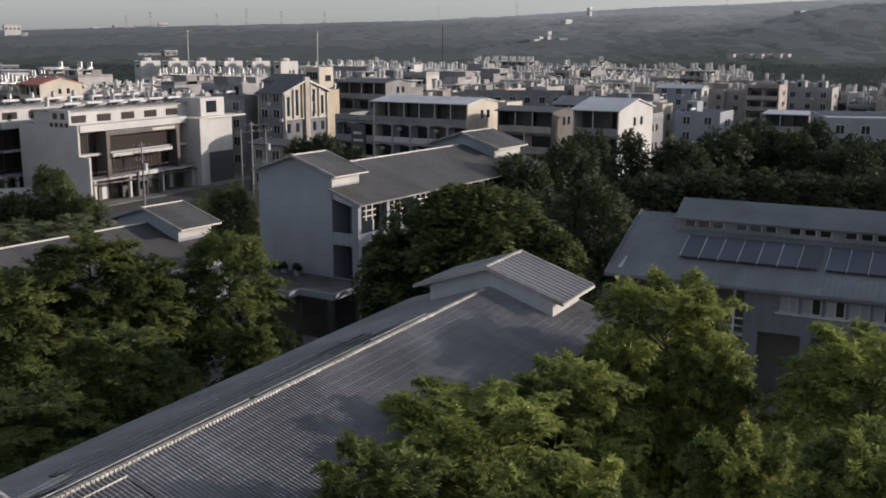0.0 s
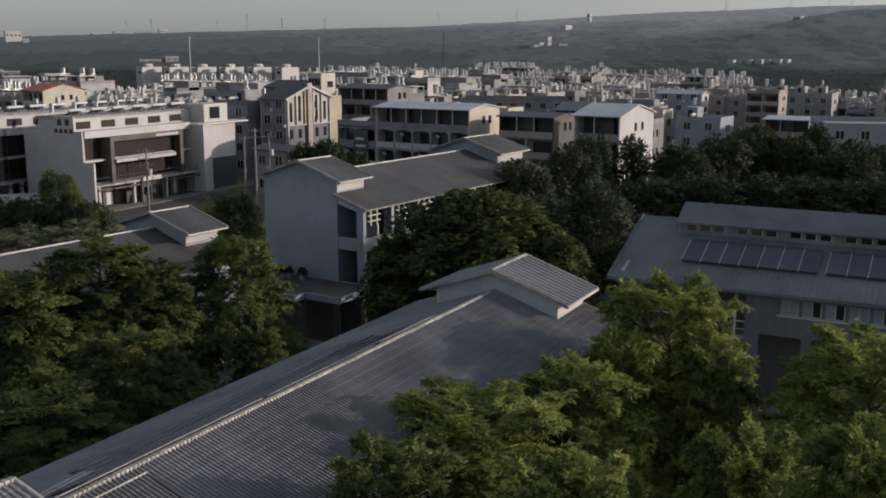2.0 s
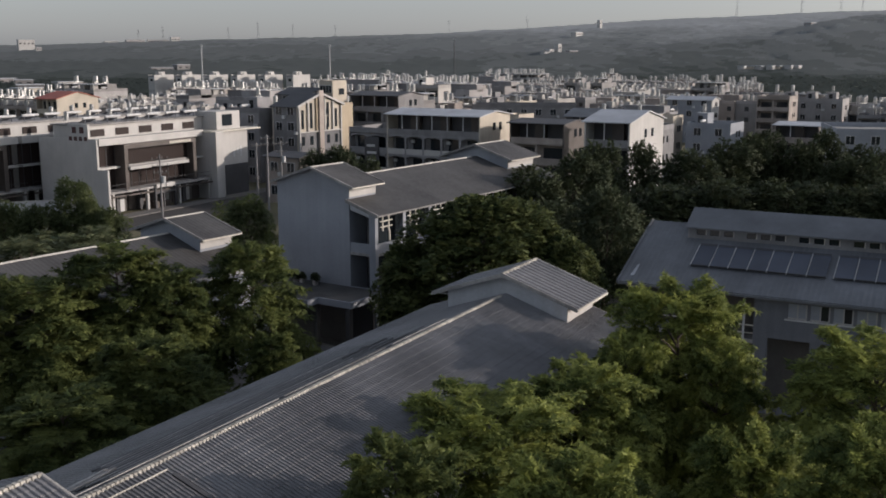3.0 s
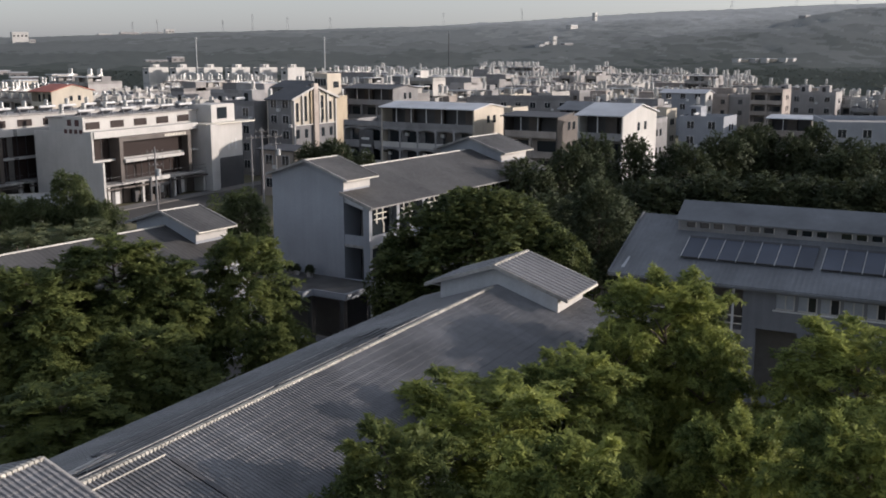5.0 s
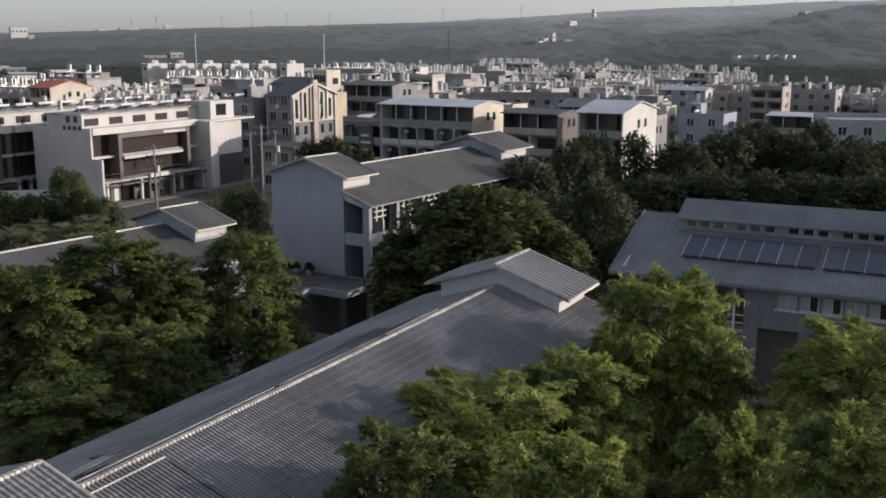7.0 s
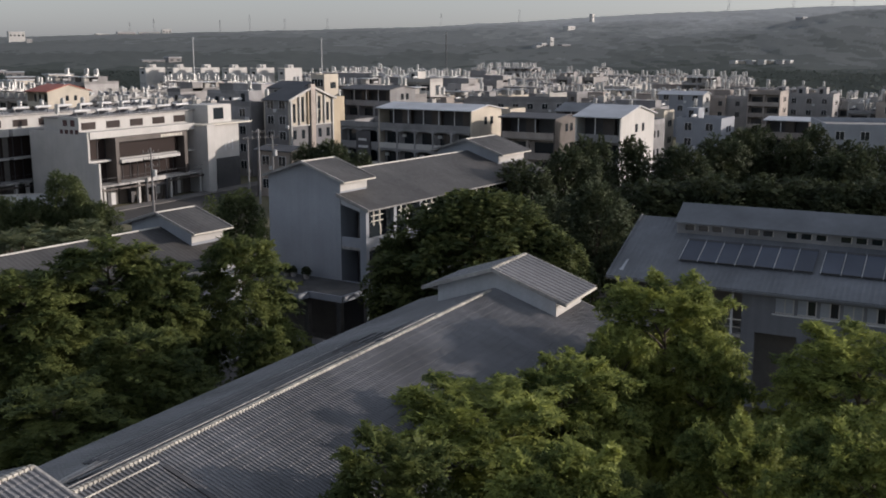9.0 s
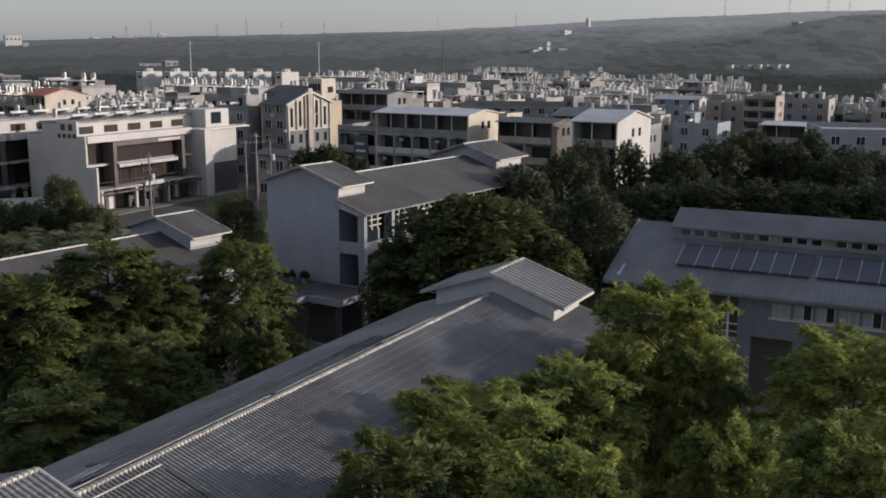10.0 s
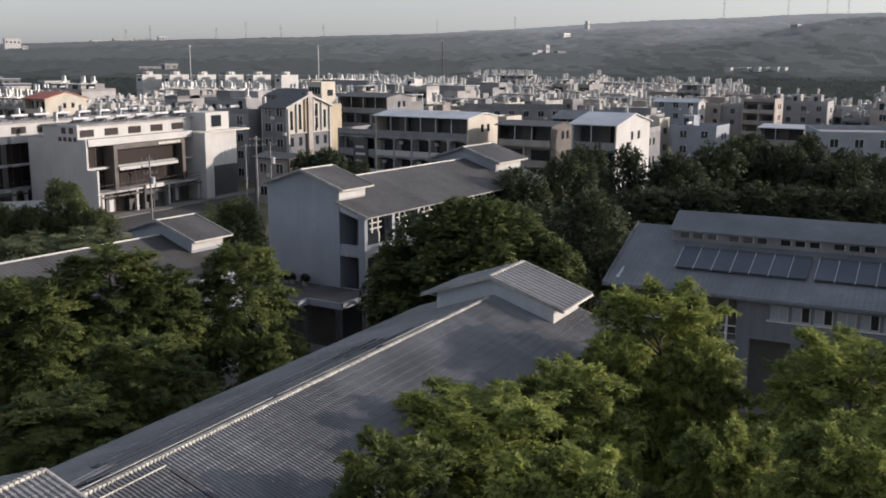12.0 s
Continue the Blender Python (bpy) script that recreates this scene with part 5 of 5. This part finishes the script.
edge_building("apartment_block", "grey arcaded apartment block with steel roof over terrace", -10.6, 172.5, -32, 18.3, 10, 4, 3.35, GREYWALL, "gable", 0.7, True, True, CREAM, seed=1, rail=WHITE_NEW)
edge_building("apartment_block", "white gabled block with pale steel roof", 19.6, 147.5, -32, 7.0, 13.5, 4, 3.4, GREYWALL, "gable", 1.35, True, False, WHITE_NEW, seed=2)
edge_building("apartment_block", "grey house with tall cream gable end", -32.4, 186.2, -32, 6.0, 12.6, 5, 2.8, GREYWALL, "gable", 2.1, False, False, CREAM, roof_mat=SLATE_AND_SHADE, seed=4, fins=True, flush=True)
edge_building("apartment_block", "grey arcaded shop house with flat roof terrace", -17.5, 176.8, -32, 8.1, 10, 3, 3.35, GREYWALL, "flat", 1.0, False, True, seed=6, rail=WHITE_NEW, rooms=False)
edge_building("apartment_block", "dark grey house behind the shop row", -41.5, 190.0, -32, 8.0, 12, 4, 3.2, GREYWALL, "flat", seed=7, flush=True)
edge_building("apartment_block", "cream house with red-brown roof", -99.5, 245.0, -32, 7.7, 12, 4, 3.3, CREAM, "gable", 1.5, roof_mat=REDROOF, seed=12)
edge_building("apartment_block", "tall cream house above its neighbours", -9.9, 262.0, -32, 8.5, 6, 5, 3.0, PALEWALL, "flat", seed=13)
edge_building("apartment_block", "grey row block with flat roof", 24.0, 185.0, -32, 14.0, 10, 3, 3.3, GREYWALL, "flat", seed=15)
edge_building("apartment_block", "pale row block with flat roof", 3.0, 196.0, -32, 16.0, 10, 3, 3.4, HOUSEWALL, "flat", seed=16, rooms=False)
edge_building("apartment_block", "dark-roofed grey house with open roof terrace", -20.2, 208.0, -32, 12.0, 9, 5, 3.05, GREYWALL, "gable", 0.6, True, roof_mat=SLATE_AND_SHADE, seed=17)
edge_building("apartment_block", "dark brown house with shaded roof terrace", 9.6, 161.5, -32, 9.5, 9, 4, 3.15, BROWNWALL, "gable", 0.4, True, end_wall=BROWNPANEL, roof_mat=SLATE_AND_SHADE, seed=3)
edge_building("low_building", "low dark brown building beside the street", -29.4, 161.0, -32, 7.2, 6, 2, 3.7, BROWNWALL, "gable", 0.5, end_wall=BROWNPANEL, roof_mat=SLATE_AND_SHADE, seed=25, flush=True)
edge_building("apartment_block", "slim cream stair tower with dark windows", -25.9, 203.5, -32, 3.4, 4.5, 6, 2.9, CREAM, "flat", seed=5, rooms=False, flush=True)
edge_building("apartment_block", "dark-roofed grey house behind the gabled block", -34.5, 205.0, -32, 8.0, 8, 5, 3.1, GREYWALL, "gable", 1.2, roof_mat=SLATE_AND_SHADE, seed=18, flush=True)
edge_building("apartment_block", "grey house with green-grey steel roof", 22.2, 195.0, -32, 7.5, 9, 4, 2.9, GREYWALL, "gable", 1.3, True, roof_mat=ROOF_HALL, seed=19)
edge_building("apartment_block", "long grey block with dark flat roof", 6.0, 266.0, -6, 27.0, 10, 3, 3.3, GREYWALL, "flat", seed=20, rooms=False, flush=True)
edge_building("apartment_block", "small cream house with lit end wall", 9.6, 187.0, -32, 3.6, 6, 4, 2.9, CREAM, "flat", seed=21, rooms=False, flush=True)
edge_building("apartment_block", "blue-grey house with pale steel roof", 59.0, 276.2, -32, 12.4, 6, 4, 2.85, WHITE_GREY, "gable", 0.8, end_wall=WHITE_NEW, roof_mat=LIGHTROOF, seed=8, flush=True)
edge_building("apartment_block", "small cream house beside the white gabled block", 41.2, 206.5, -32, 4.4, 6, 3, 3.4, CREAM, "flat", seed=22, rooms=False, flush=True)
edge_building("apartment_block", "shaded blue-grey house with flat roof", 47.4, 203.5, -32, 9.0, 9, 3, 3.0, WHITE_GREY, "flat", seed=9, flush=True)
edge_building("apartment_block", "brown tiled house with roof terrace", 82.0, 272.0, -32, 8.5, 9, 4, 2.9, BROWNWALL, "flat", seed=10, rooms=False)
edge_building("apartment_block", "beige row block with square dark windows", 97.7, 301.0, -32, 17.5, 9, 3, 3.3, HOUSEWALL, "flat", seed=23, flush=True)
edge_building("apartment_block", "grey house under a ribbed steel canopy", 64.0, 200.0, -32, 8.5, 9, 3, 3.2, BROWNWALL, "gable", 0.4, True, roof_mat=LIGHTROOF, seed=24)
edge_building("apartment_block", "pale grey block with square dark windows", 67.2, 176.3, -12, 17.0, 19, 3, 3.2, WHITE_GREY, "flat", seed=11, rooms=False, flush=True)
edge_building("apartment_block", "brown house with sheet-clad upper floor", 92.5, 216.0, -32, 10.0, 10, 4, 2.85, BROWNWALL, "flat", seed=14, flush=True)


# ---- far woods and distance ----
HAZE_TONES = 9


def wood_haze(x, y):
    """Tone of the woods at a place: dark near the town, paled for haze towards the far ridge."""
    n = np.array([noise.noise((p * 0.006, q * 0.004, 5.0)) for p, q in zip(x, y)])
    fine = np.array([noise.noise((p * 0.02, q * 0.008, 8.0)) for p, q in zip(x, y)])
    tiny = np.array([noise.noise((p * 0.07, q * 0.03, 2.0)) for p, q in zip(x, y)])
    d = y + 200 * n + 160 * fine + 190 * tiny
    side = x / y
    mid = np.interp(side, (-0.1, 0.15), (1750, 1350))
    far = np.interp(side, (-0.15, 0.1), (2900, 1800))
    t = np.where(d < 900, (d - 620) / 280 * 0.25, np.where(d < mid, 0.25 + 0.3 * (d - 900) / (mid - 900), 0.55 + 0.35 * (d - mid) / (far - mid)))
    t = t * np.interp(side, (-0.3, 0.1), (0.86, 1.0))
    return np.clip(t * HAZE_TONES, 0, HAZE_TONES - 1).astype(np.int32)


def woods(seed):
    """The closed canopy of the woods over plain and hills, with leafy sprays standing out of it."""
    rng = np.random.default_rng(seed)
    rows = np.concatenate([np.arange(335, 1000, 7.0), np.arange(1000, 2480, 11.0)])
    cols = np.linspace(-0.53, 0.53, 330)

    def crown_height(p, q):
        return ground_height(p, q) + 4.2 + 2.2 * noise.noise((p * 0.07, q * 0.05, 1.0)) + 2.4 * noise.noise((p * 0.019, q * 0.016, 4.0))

    grid = np.array([[(c * r, r, crown_height(c * r, r)) for c in cols] for r in rows])
    P, Q, R, S = grid[:-1, :-1], grid[:-1, 1:], grid[1:, 1:], grid[1:, :-1]
    V = np.concatenate([np.stack([P, Q, R], axis=2).reshape(-1, 3, 3), np.stack([P, R, S], axis=2).reshape(-1, 3, 3)])
    mid = V.mean(axis=1)
    V = V[np.array([q > far_edge(p, q) + 28 for p, q in mid[:, :2]])]
    # sprays
    n = 24000
    y = 345 + 450 * rng.random(n)
    x = (rng.random(n) - 0.5) * 1.05 * y
    keep = np.array([q > far_edge(p, q) + 26 for p, q in zip(x, y)])
    x, y = x[keep], y[keep]
    n = len(x)
    c = np.stack([x, y, np.array([crown_height(p, q) for p, q in zip(x, y)]) + rng.uniform(-0.2, 0.6, n)], axis=1)
    u = unit(rng.normal(size=(n, 3)) * np.array([1, 1, 0.4]))
    w = unit(np.cross(u, rng.normal(size=(n, 3))))
    h = (rng.uniform(0.5, 1.2, n) * (1 + y / 2500))[:, None]
    own = np.concatenate([np.full(len(V), 0.24), np.full(n, 0.03)])
    V = np.concatenate([V, np.stack([c - u * h, c + u * h, c + w * h * 1.3], axis=1)])
    tone = wood_haze(*V.mean(axis=1)[:, :2].T)
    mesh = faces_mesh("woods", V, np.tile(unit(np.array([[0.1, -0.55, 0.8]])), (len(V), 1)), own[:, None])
    for k in range(HAZE_TONES):
        f = k / (HAZE_TONES - 1)
        # distance haze put into the leaf colour, from near woods to ridge
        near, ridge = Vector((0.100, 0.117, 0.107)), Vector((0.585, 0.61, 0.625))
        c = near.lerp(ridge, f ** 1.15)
        mesh.materials.append(foliage("woods_haze", tuple(c * 0.95), tuple(c * 1.05), 0.008, 0.45, 0.12))
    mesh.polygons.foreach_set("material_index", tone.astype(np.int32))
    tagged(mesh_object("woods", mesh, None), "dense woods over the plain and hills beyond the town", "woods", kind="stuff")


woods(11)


def mast(x, y, h, r, label, paint=None):
    m = thing("mast", pose(x, y, 0), label, "mast", "tall masts")
    part("pole", tube(bmesh.new(), [(0, 0, 0), (0, 0, h * 0.5), (0, 0, h)], [r * 0.8, r * 0.6, r * 0.4], 8), paint or PAINTED, m)
    part("top_ring", boxes((-r * 1.1, r * 1.1, -r * 1.1, r * 1.1, h - 0.6, h - 0.2)), PAINTED, m)


mast(-82.0, 340, 27, 0.28, "slender pale steel mast above the town")
mast(-39.5, 340, 27, 0.28, "slender pale steel mast above the town")
mast(1.7, 339, 29, 0.3, "dark slender mast above the town", DARKSTONE)


def pylon(x, y, h):
    z = ground_height(x, y)
    p = thing("pylon", pose(x, y, z - 1), "thin lattice power pylon on the far ridge", "pylon", "pylons on the ridge")
    for sx, sy in ((1, 1), (1, -1), (-1, 1), (-1, -1)):
        part("leg", tube(bmesh.new(), [(sx * 2.0, sy * 2.0, 0), (sx * 0.6, sy * 0.6, h)], [0.17, 0.12], 4), GREYWALL, p)
    for z, w in ((h * 0.76, 4), (h * 0.92, 3)):
        part("cross_arm", boxes((-w, w, -0.3, 0.3, z, z + 0.4)), GREYWALL, p)


for x, y, h in ((-710, 2350, 36), (-654, 2350, 42), (-510, 2380, 34), (-436, 2350, 44), (-364, 2400, 38), (-260, 2360, 34),
                (640, 2300, 50), (790, 2320, 54), (870, 2300, 52), (930, 2330, 50), (0, 2380, 38), (180, 2380, 38)):
    pylon(x, y, h)


def far_house(x, y, w, d, h, wall, label="pale distant building among the trees"):
    b = thing("distant_building", pose(x, y, ground_height(x, y) + (1 if y < 2000 else -4), 0, 0, (x * 7 + y) % 30 + 28), label, "building", "distant buildings")
    part("wall", boxes((-w / 2, w / 2, 0, d, 0, h)), wall, b)
    part("roof", boxes((-w / 2 - 0.4, w / 2 + 0.4, -0.4, d + 0.4, h, h + 0.5)), LIGHTROOF, b)
    n = max(2, int(w / 6))
    for k in range(n):
        part("window", boxes((-w / 2 + (k + 0.25) * w / n, -w / 2 + (k + 0.7) * w / n, -0.06, 0.02, h * 0.62, h * 0.76)), GLASS, b)


for x, y, w, d, h, wall in ((-700, 1700, 26, 10, 20, WHITE_NEW), (-740, 2250, 30, 10, 13, WHITE_NEW), (-690, 2260, 40, 10, 15, HOUSEWALL), (-640, 2260, 46, 10, 14, WHITE_NEW), (-600, 2255, 20, 10, 18, WHITE_NEW),
                         (122, 1200, 12, 10, 8, WHITE_NEW), (130, 1203, 6, 6, 14, WHITE_NEW), (114, 1192, 8, 8, 6, WHITE_NEW), (146, 1200, 12, 8, 6, HOUSEWALL),
                         (195, 1540, 20, 9, 8, WHITE_NEW), (258, 1750, 6, 6, 17, WHITE_NEW), (-280, 1000, 22, 9, 6, HOUSEWALL), (-262, 1010, 14, 9, 8, HOUSEWALL),
                         (-640, 1600, 8, 8, 10, WHITE_NEW), (260, 900, 5, 6, 6.6, WHITE_NEW), (269, 905, 4, 6, 6.0, CREAM), (276, 903, 6, 6, 6.4, WHITE_NEW), (285, 900, 4, 6, 6.8, WHITE_NEW), (293, 905, 5, 6, 6.2, CREAM), (302, 902, 4, 6, 6.6, WHITE_NEW), (310, 905, 5, 6, 6.3, WHITE_NEW),
                         (-330, 760, 14, 9, 6, HOUSEWALL), (-300, 720, 12, 9, 6, HOUSEWALL), (-260, 700, 18, 9, 5, CREAM), (-230, 560, 14, 9, 7, HOUSEWALL), (-205, 500, 12, 9, 7, CREAM),
                         (-190, 430, 12, 9, 6, HOUSEWALL), (-172, 400, 10, 9, 7, HOUSEWALL), (460, 1300, 22, 9, 5, HOUSEWALL), (330, 2280, 16, 9, 6, WHITE_NEW), (180, 2290, 20, 9, 6, HOUSEWALL)):
    far_house(x, y, w, d, h, wall)


# ---- small things ----
def batten(parent_m, v, u0, u1, z, skew, wide, material):
    b = thing("batten", parent_m, "long weathered strip lying loose on the roof", "roof strip", "loose strips on the roof")
    bm = bmesh.new()
    box(bm, -wide / 2, wide / 2, 0, u1 - u0, -0.02, 0.03)
    ob = part("strip", bm, material, b)
    ob.matrix_local = pose(v, u0, z, 0, 0, skew)


def roof_strips():
    m = pose(2.39, 49.29, 0, 0, 0, -28)
    rng = random.Random(8)
    for k in range(15):
        v = -0.55 - 0.185 * k + rng.uniform(-0.03, 0.03)
        u0 = -25.7 + 0.2 * k + rng.uniform(-0.5, 0.5)
        skew = rng.uniform(-0.25, 0.2)
        long = rng.uniform(13, 20)
        z = 11.1 + 0.34 * v + 0.085
        batten(m, v, u0, u0 + long, z, skew, rng.uniform(0.06, 0.09), DARKSTONE)
        batten(m, v + 0.06, u0 + 0.3, u0 + long - 1.5, z + 0.03, skew, 0.03, CONCRETE if k % 2 else ROOF_OLD)
    # two bent ends that stick out over the others
    for v, skew in ((-1.55, 4.0), (-1.25, 2.2)):
        batten(m, v, -25.9, -23.9, 11.1 + 0.34 * v + 0.15, skew, 0.10, CONCRETE)


roof_strips()


def utility_pole(x, y, h, rz, arms, box_at=None):
    p = thing("utility_pole", pose(x, y, 0, 0, 0, rz), "grey concrete utility pole with cross-arms", "utility pole", "utility poles")
    part("pole", tube(bmesh.new(), [(0, 0, 0), (0, 0, h * 0.5), (0, 0, h)], [0.17, 0.14, 0.10], 10), GREYWALL, p)
    for z, w in arms:
        part("cross_arm", boxes((-w, w, -0.05, 0.05, z, z + 0.1)), PORCH, p)
        for k in range(4):
            part("insulator", tube(bmesh.new(), [(-w + 0.1 + k * (2 * w - 0.2) / 3, 0, z + 0.12), (-w + 0.1 + k * (2 * w - 0.2) / 3, 0, z + 0.4)], [0.06, 0.04], 6), GREYWALL, p)
    if box_at:
        part("transformer", tube(bmesh.new(), [(0.35, -0.2, box_at), (0.35, -0.2, box_at + 0.9)], [0.28, 0.28], 10), PAINTED, p)


utility_pole(-38.5, 134.0, 10.2, 27, ((9.5, 1.1), (8.6, 1.1), (7.7, 0.9)), 6.4)
utility_pole(-27.4, 152.0, 11.4, 27, ((10.8, 1.0), (9.9, 1.0)))
utility_pole(-25.0, 150.0, 10.8, 27, ((10.2, 1.0), (9.0, 0.8)), 7.5)
utility_pole(-29.8, 156.0, 10.0, 27, ((9.4, 0.8),))


def car(x, y, rz, paint, label):
    c = thing("car", pose(x, y, 0.05, 0, 0, rz), label, "car", "parked cars")
    bm = bmesh.new()
    prism(bm, [(-2.1, 0.35), (2.1, 0.35), (2.15, 0.75), (1.2, 0.95), (0.7, 1.45), (-1.2, 1.5), (-1.9, 1.0), (-2.15, 0.9)], "y", -0.85, 0.85)
    bmesh.ops.bevel(bm, geom=bm.edges[:], offset=0.06, segments=2, affect='EDGES')
    body = part("body", bm, paint, c)
    for side in (-0.86, 0.86):
        bm = bmesh.new()
        prism(bm, [(0.95, 1.0), (0.6, 1.38), (-1.1, 1.42), (-1.6, 1.02)], "y", side - 0.01, side + 0.01)
        part("side_window", bm, GLASS, body)
    for sx in (-1.3, 1.3):
        for side in (-0.8, 0.8):
            part("wheel", tube(bmesh.new(), [(sx, side - 0.1, 0.33), (sx, side + 0.1, 0.33)], [0.33, 0.33], 14), DARKSTONE, c)
    for side in (-0.6, 0.6):
        part("headlight", boxes((2.1, 2.17, side - 0.18, side + 0.18, 0.62, 0.76)), STEEL, c)


car(-49.4, 140.6, 63, WHITE_NEW, "white car parked at the kerb")


def potted_shrub(x, y, z, s, seed):
    t = thing("potted_shrub", pose(x, y, z), "small dark potted shrub on the porch roof", "plant", "potted shrubs")
    part("pot", tube(bmesh.new(), [(0, 0, 0), (0, 0, 0.4)], [0.22, 0.3], 12), CONCRETE, t)
    rng = np.random.default_rng(seed)
    lobes = crown_lobes(random.Random(seed), 0.5 * s, 0.9 * s, 8, 0.9, 0.5)
    leaves = leaf_mesh("leaves", *lobe_twigs(lobes, 220, 0.12, rng), 0.12, 0.07, 7, 0.1, rng)
    leaves.materials.append(LEAF_BELT)
    ob = mesh_object("leaves", leaves, None, t)
    ob.matrix_local = pose(0, 0, 0.3)


M_TALL = pose(-11.22, 81.1, 0, 0, 0, -33)
for k, (v, u, s) in enumerate(((-1.3, -0.6, 0.62), (-0.7, -0.5, 0.5), (0.8, -0.6, 0.7))):
    q = M_TALL @ Vector((v, u, 4.72))
    potted_shrub(q.x, q.y, q.z, s, k + 40)


def palm(x, y, h, seed):
    t = thing("palm", pose(x, y, 0), "short grey-green palm with arching fronds", "palm", "palms by the street")
    part("trunk", tube(bmesh.new(), [(0, 0, 0), (0.1, 0, h * 0.5), (0.05, 0, h)], [0.2, 0.15, 0.13], 8), BARK, t)
    rng = np.random.default_rng(seed)
    P, O, S = [], [], []
    for k in range(26):
        az, el = 2.4 * k, rng.uniform(0.1, 1.0)
        d = np.array([math.cos(az) * math.cos(el), math.sin(az) * math.cos(el), math.sin(el)])
        P.append((0.05, 0, h))
        O.append(d)
        S.append(rng.uniform(1.7, 2.4))
    leaves = leaf_mesh("fronds", np.array(P, float), unit(np.array(O)), np.array(S), unit(np.array(O) + np.array([0, 0, 0.8])), 0.62, 0.10, 26, 0.5, rng)
    leaves.materials.append(PALM)
    mesh_object("fronds", leaves, None, t)


rng_palm = random.Random(21)
for k in range(30):
    palm(-43 + 0.56 * k + rng_palm.uniform(-1, 1), 89.5 + rng_palm.uniform(-4, 5) + 0.13 * k, rng_palm.uniform(4.2, 6.4), 60 + k)


def shop_sign(x, y, z, rz):
    """A tall dark sign board with pale bars, on the arcaded block."""
    s = thing("sign_board", pose(x, y, z, 0, 0, rz), "tall dark sign board with pale unreadable lines", "sign")
    part("board", boxes((0, 3.0, -0.15, 0.0, 0, 6.2)), DARKSTONE, s)
    for k in range(4):
        part("bar", boxes((0.5, 2.5 - 0.3 * (k % 2), -0.18, -0.15, 0.9 + k * 1.2, 1.3 + k * 1.2)), PAINTED, s)


shop_sign(-14.55, 174.90, 3.2, -32)


def garden_wall(x0, y0, x1, y1, h):
    w = thing("garden_wall", pose(x0, y0, 0, 0, 0, math.degrees(math.atan2(y1 - y0, x1 - x0))), "low white plastered wall beside a building", "wall")
    length = math.hypot(x1 - x0, y1 - y0)
    part("wall", boxes((0, length, 0, 0.2, 0, h)), WHITE, w)
    part("coping", boxes((-0.05, length + 0.05, -0.05, 0.25, h, h + 0.1)), WHITE_NEW, w)


garden_wall(-68.0, 142.5, -56.3, 147.2, 2.3)
garden_wall(-11.7, 78.2, -8.2, 75.5, 0.6)
